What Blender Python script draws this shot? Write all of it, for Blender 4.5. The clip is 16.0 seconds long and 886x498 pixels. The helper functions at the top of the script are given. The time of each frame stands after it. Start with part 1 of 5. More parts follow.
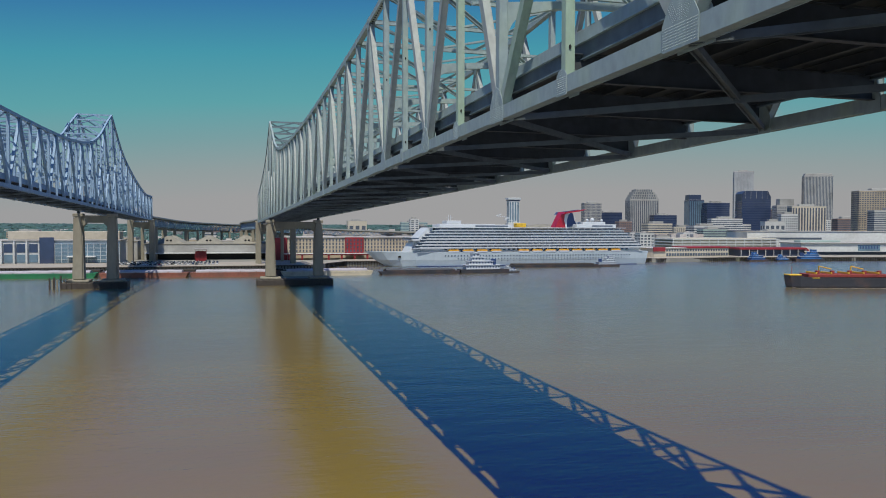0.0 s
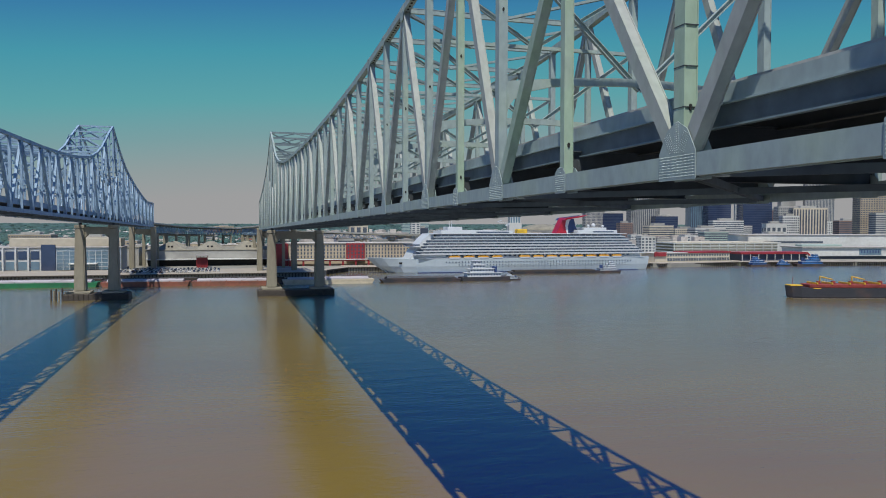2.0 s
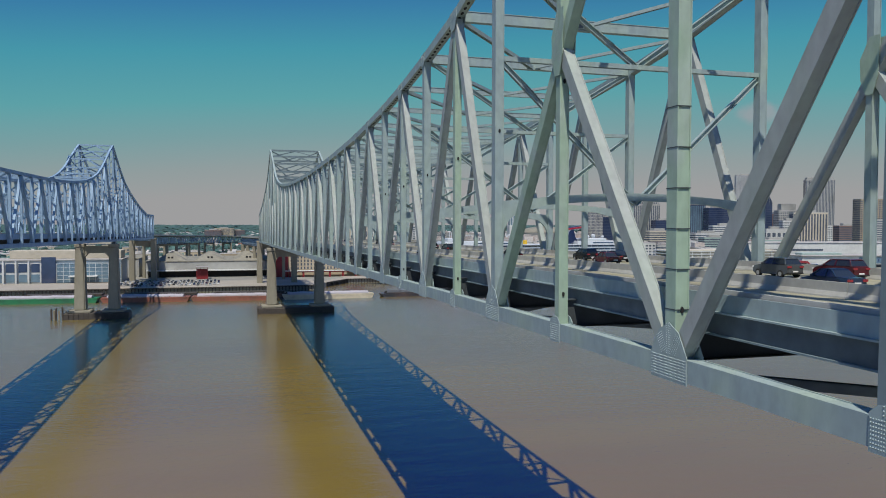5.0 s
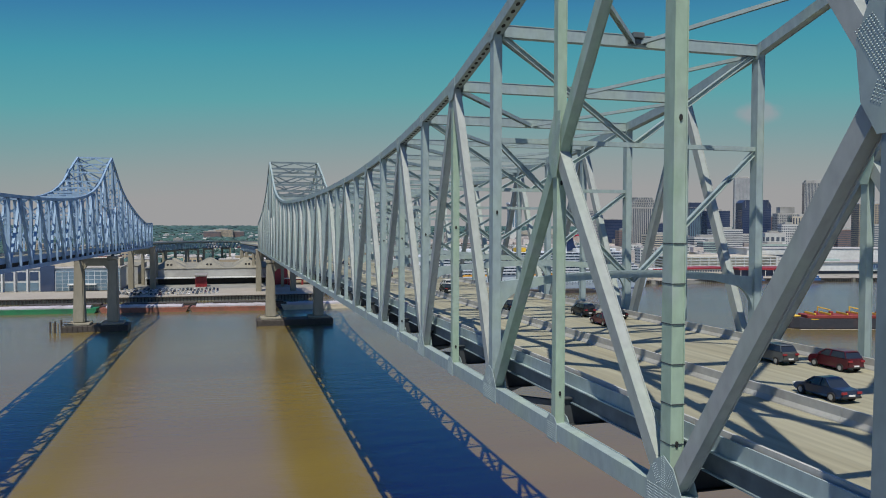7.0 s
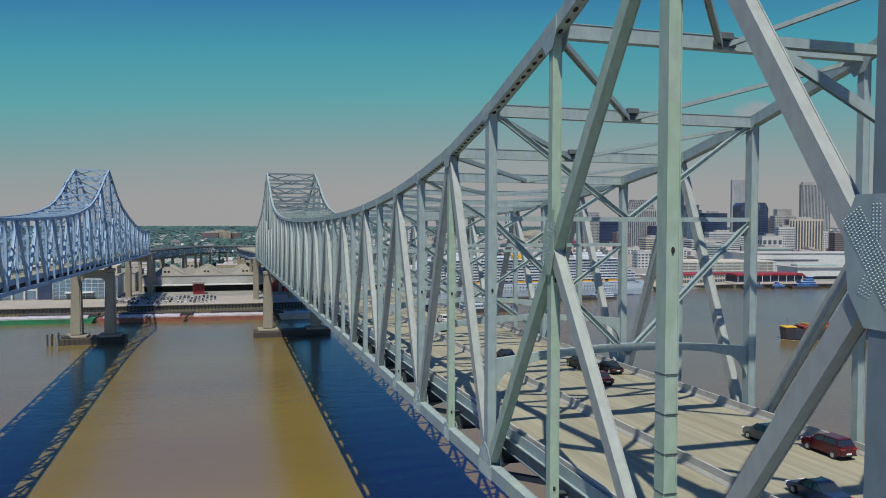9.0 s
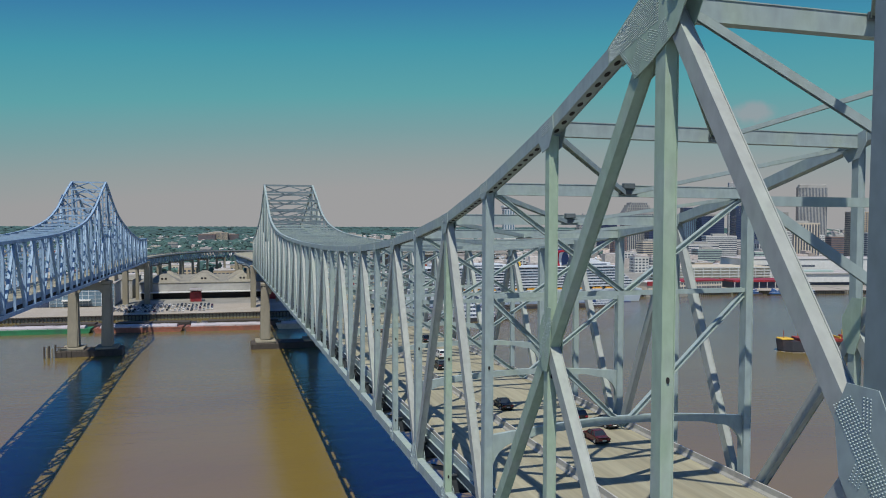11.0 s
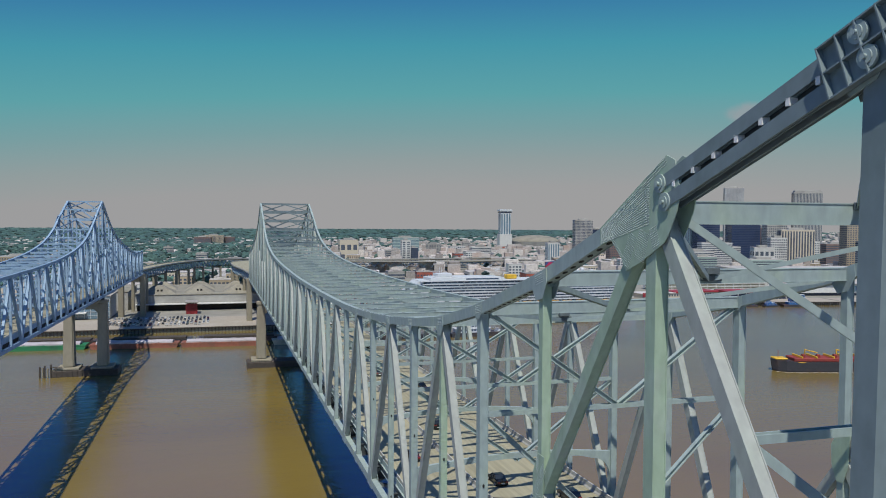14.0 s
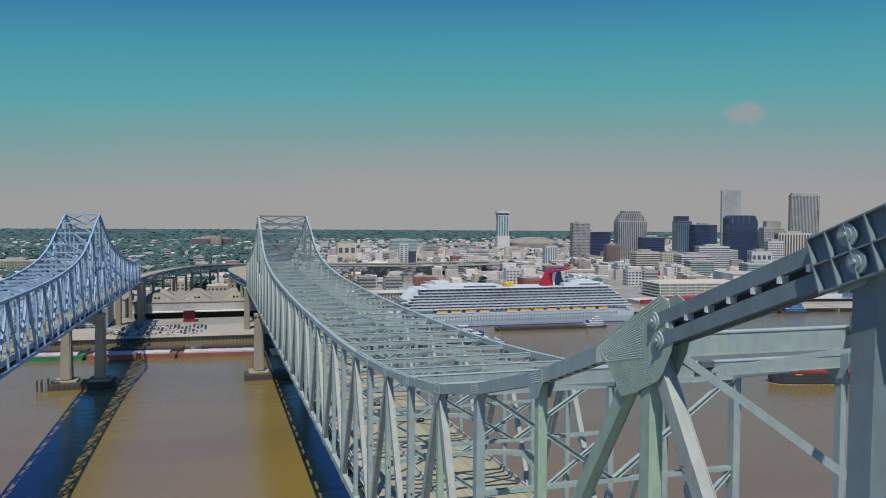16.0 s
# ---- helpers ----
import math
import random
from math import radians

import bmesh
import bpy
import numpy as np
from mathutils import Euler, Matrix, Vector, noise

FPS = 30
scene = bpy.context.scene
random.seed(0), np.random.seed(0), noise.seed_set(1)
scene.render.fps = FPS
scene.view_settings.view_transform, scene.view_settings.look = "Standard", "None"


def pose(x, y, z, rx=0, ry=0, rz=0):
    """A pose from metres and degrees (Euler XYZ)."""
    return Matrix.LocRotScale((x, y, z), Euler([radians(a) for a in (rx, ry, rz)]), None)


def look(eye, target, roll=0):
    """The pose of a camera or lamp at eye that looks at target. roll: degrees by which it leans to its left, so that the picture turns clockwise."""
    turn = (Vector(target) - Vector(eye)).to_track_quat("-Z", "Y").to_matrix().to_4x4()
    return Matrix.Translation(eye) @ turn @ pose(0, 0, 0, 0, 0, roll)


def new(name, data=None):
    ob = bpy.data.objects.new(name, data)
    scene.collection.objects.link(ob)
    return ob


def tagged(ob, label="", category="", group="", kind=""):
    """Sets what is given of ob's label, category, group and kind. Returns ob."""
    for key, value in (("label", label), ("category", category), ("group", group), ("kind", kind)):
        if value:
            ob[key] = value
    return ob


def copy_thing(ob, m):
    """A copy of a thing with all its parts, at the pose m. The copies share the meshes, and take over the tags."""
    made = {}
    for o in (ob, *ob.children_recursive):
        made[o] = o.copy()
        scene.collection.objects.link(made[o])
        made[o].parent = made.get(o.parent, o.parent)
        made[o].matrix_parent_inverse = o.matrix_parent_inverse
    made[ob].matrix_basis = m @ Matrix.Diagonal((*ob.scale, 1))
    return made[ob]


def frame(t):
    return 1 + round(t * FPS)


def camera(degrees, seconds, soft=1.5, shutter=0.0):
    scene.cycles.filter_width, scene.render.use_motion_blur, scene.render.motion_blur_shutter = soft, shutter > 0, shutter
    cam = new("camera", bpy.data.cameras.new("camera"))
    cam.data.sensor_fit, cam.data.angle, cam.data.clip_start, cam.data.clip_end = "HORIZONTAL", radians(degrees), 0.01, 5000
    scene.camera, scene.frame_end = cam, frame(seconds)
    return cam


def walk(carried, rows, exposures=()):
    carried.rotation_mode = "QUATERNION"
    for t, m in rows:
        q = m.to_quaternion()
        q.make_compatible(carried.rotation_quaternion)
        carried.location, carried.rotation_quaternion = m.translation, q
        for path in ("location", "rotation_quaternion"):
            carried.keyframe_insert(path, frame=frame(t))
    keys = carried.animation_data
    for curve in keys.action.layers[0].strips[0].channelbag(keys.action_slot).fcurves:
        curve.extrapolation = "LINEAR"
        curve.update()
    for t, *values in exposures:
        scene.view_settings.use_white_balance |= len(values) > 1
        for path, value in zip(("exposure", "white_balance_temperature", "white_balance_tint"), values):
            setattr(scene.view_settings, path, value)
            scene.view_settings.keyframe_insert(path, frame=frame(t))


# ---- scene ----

# ------------------------------------------------------------------ camera
cam = camera(61.0, 16.0, soft=1.0)
METRES, EYE, TILT, LEAN, TURN = 60.0, 35.0, -1.62, -0.15, -16.1
TURNS = 1.567      # the guess's turns, for this wider lens
ROWS = [
    (0.0, 0.0, 0.0, 0.0, 0.0, 0.0, -0.0),
    (0.5, 0.0001, -0.0022, 0.0311, 0.02, -0.01, 0.02),
    (1.0, 0.0006, -0.0027, 0.0613, 0.04, -0.05, 0.02),
    (1.5, 0.0013, -0.0031, 0.092, 0.05, -0.08, 0.03),
    (2.0, 0.0022, -0.0029, 0.1234, 0.06, -0.09, 0.03),
    (2.5, 0.0033, -0.0024, 0.1553, 0.07, -0.1, 0.03),
    (3.0, 0.0046, -0.002, 0.1848, 0.08, -0.1, 0.04),
    (3.5, 0.0056, -0.002, 0.2164, 0.09, -0.12, 0.04),
    (4.0, 0.0065, -0.0036, 0.2476, 0.08, -0.13, 0.06),
    (6.5, 0.0091, -0.0052, 0.4057, 0.05, -0.14, -0.0),
    (7.0, 0.0095, -0.0071, 0.4369, 0.03, -0.15, -0.01),
    (7.5, 0.01, -0.0085, 0.468, 0.0, -0.16, -0.01),
    (8.0, 0.0112, -0.0074, 0.4985, -0.02, -0.17, -0.02),
    (8.5, 0.012, -0.0082, 0.5297, -0.05, -0.18, 0.03),
    (9.0, 0.0126, -0.0091, 0.5601, -0.08, -0.19, 0.01),
    (11.5, 0.0129, -0.0131, 0.7129, -0.23, -0.21, -0.07),
    (12.0, 0.0131, -0.0153, 0.7436, -0.25, -0.2, -0.1),
    (12.5, 0.0131, -0.0165, 0.7755, -0.28, -0.2, -0.1),
    (13.0, 0.014, -0.0172, 0.8073, -0.31, -0.2, -0.14),
    (13.5, 0.0137, -0.0204, 0.8397, -0.35, -0.21, -0.12),
    (14.0, 0.0132, -0.0233, 0.8711, -0.39, -0.19, -0.19),
    (14.5, 0.0133, -0.0246, 0.9032, -0.41, -0.2, -0.19),
    (15.0, 0.0134, -0.0247, 0.9352, -0.44, -0.21, -0.16),
    (15.5, 0.0144, -0.0243, 0.967, -0.47, -0.21, -0.19),
    (16.0, 0.0144, -0.0246, 0.999, -0.5, -0.21, -0.19),
]
walk(cam, [(t, Matrix.Translation((0, 0, EYE)) @ pose(0, 0, 0, 0, 0, TURN) @ Matrix.Translation((METRES * x, METRES * y / TURNS, METRES * z))
            @ pose(0, 0, 0, 0, 0, -TURN) @ pose(0, 0, 0, TILT, LEAN, TURN) @ pose(0, 0, 0, 90 + pitch * TURNS, roll, yaw * TURNS))
           for t, x, y, z, yaw, pitch, roll in ROWS])

# ------------------------------------------------------------------ sky, sun
SUN = Vector((-0.21, -0.50, 1.0)).normalized()      # towards the sun
world = bpy.data.worlds.new("sky")
scene.world = world
world.use_nodes = True
wn, wl = world.node_tree.nodes, world.node_tree.links
wn.clear()
w_out = wn.new("ShaderNodeOutputWorld")
w_bg = wn.new("ShaderNodeBackground")
w_sky = wn.new("ShaderNodeTexSky")
w_sky.sky_type = "NISHITA"
w_sky.sun_disc = False
w_sky.sun_elevation = math.asin(SUN.z)
w_sky.sun_rotation = math.atan2(SUN.x, SUN.y)
w_sky.air_density, w_sky.dust_density, w_sky.ozone_density = 1.0, 1.6, 2.2
w_co = wn.new("ShaderNodeTexCoord")
w_sep = wn.new("ShaderNodeSeparateXYZ")
w_ramp = wn.new("ShaderNodeValToRGB")               # hazy over the horizon, teal, then deep blue
SKY = ((0.0, (0.36, 0.355, 0.36)), (0.05, (0.345, 0.345, 0.35)), (0.085, (0.285, 0.34, 0.345)), (0.125, (0.19, 0.345, 0.36)), (0.17, (0.105, 0.36, 0.39)),
       (0.23, (0.058, 0.31, 0.40)), (0.305, (0.03, 0.16, 0.385)), (0.41, (0.022, 0.075, 0.52)), (0.62, (0.05, 0.15, 0.48)), (1.0, (0.07, 0.19, 0.45)))
for k, (pos, col) in enumerate(SKY):
    e = w_ramp.color_ramp.elements[0] if k == 0 else w_ramp.color_ramp.elements[-1] if pos == 1.0 else w_ramp.color_ramp.elements.new(pos)
    e.color = (*col, 1)
w_scale = wn.new("ShaderNodeVectorMath")
w_scale.operation = "SCALE"
w_scale.inputs["Scale"].default_value = 0.06
w_mix = wn.new("ShaderNodeMix")
w_mix.data_type = "RGBA"
w_mix.inputs["Factor"].default_value = 0.94
wl.new(w_co.outputs["Generated"], w_sep.inputs[0])
w_ops = []
for op, b in (("SUBTRACT", 0.38), ("POWER", 2.0), ("MULTIPLY", 0.09), ("MINIMUM", 0.034)):   # the haze thins away from the city
    q = wn.new("ShaderNodeMath")
    q.operation = op
    q.inputs[1].default_value = b
    wl.new(w_ops[-1].outputs[0] if w_ops else w_sep.outputs["X"], q.inputs[0])
    w_ops.append(q)
w_sum = wn.new("ShaderNodeMath")
wl.new(w_sep.outputs["Z"], w_sum.inputs[0])
wl.new(w_ops[-1].outputs[0], w_sum.inputs[1])
wl.new(w_sum.outputs[0], w_ramp.inputs[0])
w_off = wn.new("ShaderNodeVectorMath")              # one small faint cloud
w_off.operation = "SUBTRACT"
w_off.inputs[1].default_value = (0.6178, 0.7745, 0.1362)
w_ell = wn.new("ShaderNodeVectorMath")
w_ell.operation = "MULTIPLY"
w_ell.inputs[1].default_value = (36, 36, 74)
w_len = wn.new("ShaderNodeVectorMath")
w_len.operation = "LENGTH"
w_nz = wn.new("ShaderNodeTexNoise")
w_nz.inputs["Scale"].default_value, w_nz.inputs["Detail"].default_value = 55, 3
w_puff = wn.new("ShaderNodeMath")
w_cl = wn.new("ShaderNodeMapRange")
w_cl.interpolation_type = "SMOOTHSTEP"
for key, v in (("From Min", 1.75), ("From Max", 1.0), ("To Min", 0.0), ("To Max", 0.5)):
    w_cl.inputs[key].default_value = v
w_cmix = wn.new("ShaderNodeMix")
w_cmix.data_type = "RGBA"
w_cmix.inputs["B"].default_value = (0.41, 0.34, 0.365, 1)
wl.new(w_co.outputs["Generated"], w_off.inputs[0])
wl.new(w_off.outputs[0], w_ell.inputs[0])
wl.new(w_ell.outputs[0], w_len.inputs[0])
wl.new(w_co.outputs["Generated"], w_nz.inputs["Vector"])
wl.new(w_len.outputs["Value"], w_puff.inputs[0])
wl.new(w_nz.outputs["Fac"], w_puff.inputs[1])
wl.new(w_puff.outputs[0], w_cl.inputs["Value"])
wl.new(w_cl.outputs[0], w_cmix.inputs["Factor"])
wl.new(w_ramp.outputs[0], w_cmix.inputs["A"])
wl.new(w_sky.outputs[0], w_scale.inputs[0])
wl.new(w_scale.outputs[0], w_mix.inputs["A"])
wl.new(w_cmix.outputs["Result"], w_mix.inputs["B"])
wl.new(w_mix.outputs["Result"], w_bg.inputs[0])
w_bg.inputs[1].default_value = 1.0
wl.new(w_bg.outputs[0], w_out.inputs[0])
sun = new("sun", bpy.data.lights.new("sun", "SUN"))
sun.data.energy, sun.data.angle, sun.data.color = 4.3, radians(0.53), (1.0, 0.95, 0.86)
sun.matrix_world = look((0, 0, 300), Vector((0, 0, 300)) - SUN)
scene.view_settings.exposure = 0.0


# ------------------------------------------------------------------ materials
def mat(name, colour, rough=0.6, metal=0.0, vary=0.12, grain=2.0, broad=0.15, bump=0.0, tint=None, streak=0.0, spec=0.5, island=0.0, obj=0.0, along=1.0):
    """A surface with grain and broad stains at real-world size; tint is the colour of the stains."""
    m = bpy.data.materials.new(name)
    m.use_nodes = True
    n, l = m.node_tree.nodes, m.node_tree.links
    b = n["Principled BSDF"]
    b.inputs["Roughness"].default_value, b.inputs["Metallic"].default_value = rough, metal
    b.inputs["Specular IOR Level"].default_value = spec
    geo = n.new("ShaderNodeNewGeometry")
    fine, wide = n.new("ShaderNodeTexNoise"), n.new("ShaderNodeTexNoise")
    fine.inputs["Scale"].default_value, wide.inputs["Scale"].default_value = grain, broad
    fine.inputs["Detail"].default_value, wide.inputs["Detail"].default_value = 4, 5
    mp = n.new("ShaderNodeMapping")
    mp.inputs["Scale"].default_value = (1, along, 1 - 0.8 * streak)
    l.new(geo.outputs["Position"], mp.inputs[0])
    l.new(mp.outputs[0], fine.inputs["Vector"])
    l.new(mp.outputs[0], wide.inputs["Vector"])
    mix = n.new("ShaderNodeMix")
    mix.data_type = "RGBA"
    mix.inputs["A"].default_value = (*colour, 1)
    t = tint or tuple(c * 0.6 for c in colour)
    mix.inputs["B"].default_value = (*t, 1)
    rr = n.new("ShaderNodeMapRange")
    rr.inputs["From Min"].default_value, rr.inputs["From Max"].default_value = 0.48, 0.75
    l.new(wide.outputs["Fac"], rr.inputs["Value"])
    l.new(rr.outputs[0], mix.inputs["Factor"])
    hsv = n.new("ShaderNodeHueSaturation")
    val = n.new("ShaderNodeMapRange")
    val.inputs["From Min"].default_value, val.inputs["From Max"].default_value = 0.25, 0.75
    val.inputs["To Min"].default_value, val.inputs["To Max"].default_value = 1 - vary, 1 + vary
    l.new(fine.outputs["Fac"], val.inputs["Value"])
    last = val.outputs[0]
    for amount, node, socket in ((island, geo, "Random Per Island"), (obj, None, "Random")):
        if amount:
            src = node or n.new("ShaderNodeObjectInfo")
            r2 = n.new("ShaderNodeMapRange")
            r2.inputs["To Min"].default_value, r2.inputs["To Max"].default_value = 1 - amount, 1 + amount
            l.new(src.outputs[socket], r2.inputs["Value"])
            mm = n.new("ShaderNodeMath")
            mm.operation = "MULTIPLY"
            l.new(last, mm.inputs[0])
            l.new(r2.outputs[0], mm.inputs[1])
            last = mm.outputs[0]
    l.new(last, hsv.inputs["Value"])
    l.new(mix.outputs["Result"], hsv.inputs["Color"])
    l.new(hsv.outputs[0], b.inputs["Base Color"])
    if bump:
        bp = n.new("ShaderNodeBump")
        bp.inputs["Strength"].default_value, bp.inputs["Distance"].default_value = 0.6, bump
        l.new(fine.outputs["Fac"], bp.inputs["Height"])
        l.new(bp.outputs[0], b.inputs["Normal"])
    return m


def water_mat():
    """Muddy river: brown sediment lit from above under a glossy rippled skin."""
    m = bpy.data.materials.new("river_water")
    m.use_nodes = True
    n, l = m.node_tree.nodes, m.node_tree.links
    n.remove(n["Principled BSDF"])
    body, skin, blend = n.new("ShaderNodeBsdfDiffuse"), n.new("ShaderNodeBsdfGlossy"), n.new("ShaderNodeMixShader")
    skin.inputs["Roughness"].default_value = 0.2
    fres, graze, tone = n.new("ShaderNodeFresnel"), n.new("ShaderNodeLayerWeight"), n.new("ShaderNodeMapRange")
    fres.inputs["IOR"].default_value = 2.0
    graze.inputs["Blend"].default_value = 0.5
    tone.inputs["From Min"].default_value, tone.inputs["From Max"].default_value = 0.72, 0.94
    sheen = n.new("ShaderNodeMix")
    sheen.data_type = "RGBA"
    sheen.inputs["A"].default_value = (0.30, 0.50, 1.0, 1)
    sheen.inputs["B"].default_value = (0.66, 0.81, 1.0, 1)
    l.new(graze.outputs["Facing"], tone.inputs["Value"])
    l.new(tone.outputs[0], sheen.inputs["Factor"])
    l.new(sheen.outputs["Result"], skin.inputs["Color"])
    l.new(fres.outputs[0], blend.inputs[0])
    l.new(body.outputs[0], blend.inputs[1])
    l.new(skin.outputs[0], blend.inputs[2])
    l.new(blend.outputs[0], n["Material Output"].inputs["Surface"])
    geo = n.new("ShaderNodeNewGeometry")
    mp = n.new("ShaderNodeMapping")
    mp.inputs["Scale"].default_value = (0.4, 1.0, 1)
    mp.inputs["Rotation"].default_value = (0, 0, radians(12))
    l.new(geo.outputs["Position"], mp.inputs[0])
    wide = n.new("ShaderNodeTexNoise")
    wide.inputs["Scale"].default_value, wide.inputs["Detail"].default_value = 0.012, 6
    l.new(mp.outputs[0], wide.inputs["Vector"])
    mix = n.new("ShaderNodeMix")
    mix.data_type = "RGBA"
    mix.inputs["A"].default_value = (0.212, 0.153, 0.033, 1)
    mix.inputs["B"].default_value = (0.178, 0.127, 0.033, 1)
    rr = n.new("ShaderNodeMapRange")
    rr.inputs["From Min"].default_value, rr.inputs["From Max"].default_value = 0.35, 0.65
    l.new(wide.outputs["Fac"], rr.inputs["Value"])
    l.new(rr.outputs[0], mix.inputs["Factor"])
    l.new(mix.outputs["Result"], body.inputs["Color"])
    a, c = n.new("ShaderNodeTexNoise"), n.new("ShaderNodeTexNoise")
    a.inputs["Scale"].default_value, c.inputs["Scale"].default_value = 0.9, 0.16
    a.inputs["Detail"].default_value, c.inputs["Detail"].default_value = 3, 3
    l.new(mp.outputs[0], a.inputs["Vector"])
    l.new(mp.outputs[0], c.inputs["Vector"])
    add = n.new("ShaderNodeMath")
    add.operation = "MULTIPLY_ADD"
    add.inputs[1].default_value = 2.5
    l.new(c.outputs["Fac"], add.inputs[0])
    l.new(a.outputs["Fac"], add.inputs[2])
    bp = n.new("ShaderNodeBump")
    bp.inputs["Strength"].default_value, bp.inputs["Distance"].default_value = 0.42, 0.18
    l.new(add.outputs[0], bp.inputs["Height"])
    l.new(bp.outputs[0], skin.inputs["Normal"])
    l.new(bp.outputs[0], fres.inputs["Normal"])
    return m


STEEL = mat("painted_bridge_steel", (0.285, 0.356, 0.352), 0.62, vary=0.13, grain=1.6, broad=0.30, tint=(0.33, 0.41, 0.345), streak=0.6, spec=0.3)
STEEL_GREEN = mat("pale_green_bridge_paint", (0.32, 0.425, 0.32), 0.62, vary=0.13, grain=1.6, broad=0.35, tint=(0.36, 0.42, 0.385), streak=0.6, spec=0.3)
# warm pale copy of the steel, direct sun painted into the diagonals
STEEL_PALE = mat("sunlit_grey_bridge_steel", (0.335, 0.36, 0.335), 0.62, vary=0.13, grain=1.6, broad=0.30, tint=(0.33, 0.385, 0.325), streak=0.6, spec=0.3)
# bracing and edge girders darkened in base colour for the shade below deck
STEEL_MID = mat("bracing_shade_steel", (0.115, 0.14, 0.145), 0.65, vary=0.18, grain=1.0, broad=0.2, spec=0.3)
# slate copy of the steel: dim unlit faces put into the base colour
STEEL_BAR = mat("shade_slate_bridge_steel", (0.172, 0.224, 0.24), 0.62, vary=0.12, grain=1.4, broad=0.3, tint=(0.145, 0.195, 0.195), streak=0.5, spec=0.3)
STEEL_OLD = mat("blue_grey_bridge_paint", (0.26, 0.375, 0.49), 0.62, vary=0.14, grain=1.0, broad=0.2, tint=(0.18, 0.28, 0.38), streak=0.5, spec=0.3)
# near-black base colour holds the shade under the deck
STEEL_DARK = mat("under_deck_shade_steel", (0.06, 0.07, 0.075), 0.65, vary=0.25, grain=0.8, broad=0.1, spec=0.3)
RIVET = mat("rivet_heads", (0.36, 0.44, 0.42), 0.55, vary=0.08, grain=3)
HOLE = mat("dark_opening", (0.02, 0.02, 0.02), 0.9)
CONCRETE = mat("deck_concrete", (0.295, 0.278, 0.19), 0.85, vary=0.22, grain=1.5, broad=0.5, tint=(0.235, 0.215, 0.14), bump=0.01, along=0.04)
BARRIER = mat("barrier_concrete", (0.40, 0.40, 0.365), 0.8, vary=0.1, grain=2, broad=0.3, tint=(0.29, 0.28, 0.25))
PIER = mat("pier_concrete", (0.255, 0.232, 0.17), 0.85, vary=0.12, grain=0.8, broad=0.1, tint=(0.20, 0.175, 0.13), streak=0.8, bump=0.02)
FENDER = mat("timber_fender", (0.06, 0.05, 0.04), 0.85, vary=0.3, grain=2, broad=0.5)
WATER = water_mat()
LAND = mat("city_ground", (0.235, 0.228, 0.195), 0.9, vary=0.25, grain=0.05, broad=0.006, tint=(0.10, 0.13, 0.06))
FOREST = mat("tree_foliage", (0.040, 0.088, 0.072), 0.8, vary=0.4, grain=0.2, broad=0.01, tint=(0.028, 0.066, 0.074), island=0.4)
WHITE = mat("white_paint", (0.78, 0.78, 0.76), 0.45, vary=0.04, grain=0.5, broad=0.05, tint=(0.68, 0.68, 0.65))


# ------------------------------------------------------------------ building helpers
def mesh_of(name, bm, material):
    me = bpy.data.meshes.new(name)
    bm.to_mesh(me)
    bm.free()
    for m in material if isinstance(material, (list, tuple)) else [material]:
        me.materials.append(m)
    return me


def part(name, bm, material, parent, label=""):
    """One mesh object under a thing or a part; bm may be a ready mesh."""
    me = bm if isinstance(bm, bpy.types.Mesh) else mesh_of(name, bm, material)
    ob = new(name, me)
    ob.parent = parent
    if label:
        ob["label"] = label
    return ob


def thing(name, label, category, group="", at=(0, 0, 0), turn=0.0):
    ob = new(name)
    ob.empty_display_size = 0.5
    ob.matrix_basis = pose(*at, 0, 0, turn)
    return tagged(ob, label, category, group)


def add_box(bm, lo, hi, bevel=0.0, mi=0):
    r = bmesh.ops.create_cube(bm, size=1.0, matrix=Matrix.LocRotScale(
        [(a + b) / 2 for a, b in zip(lo, hi)], None, [b - a for a, b in zip(lo, hi)]))
    faces = {f for v in r["verts"] for f in v.link_faces}
    if bevel:
        es = list({e for v in r["verts"] for e in v.link_edges})
        q = bmesh.ops.bevel(bm, geom=es, offset=bevel, segments=1, affect="EDGES")
        faces = set(q["faces"]) | {f for f in faces if f.is_valid}
    for f in faces:
        f.material_index = mi
    return faces


def box_mesh(lo, hi, bevel=0.0):
    bm = bmesh.new()
    add_box(bm, lo, hi, bevel)
    return bm


def prism(bm, pts, axis, a, b, mi=0):
    """Extrude a closed outline along an axis ('x', 'y' or 'z') from a to b."""
    def at(p, v):
        return {"x": (v, p[0], p[1]), "y": (p[0], v, p[1]), "z": (p[0], p[1], v)}[axis]
    lo, hi = [bm.verts.new(at(p, a)) for p in pts], [bm.verts.new(at(p, b)) for p in pts]
    fs = [bm.faces.new(lo[::-1]), bm.faces.new(hi)]
    for i in range(len(pts)):
        k = (i + 1) % len(pts)
        fs.append(bm.faces.new((lo[i], lo[k], hi[k], hi[i])))
    bmesh.ops.recalc_face_normals(bm, faces=fs)
    for f in fs:
        f.material_index = mi
    return fs


# ------------------------------------------------------------------ steel sections, one metre long, scaled to their members
SECTIONS = {}


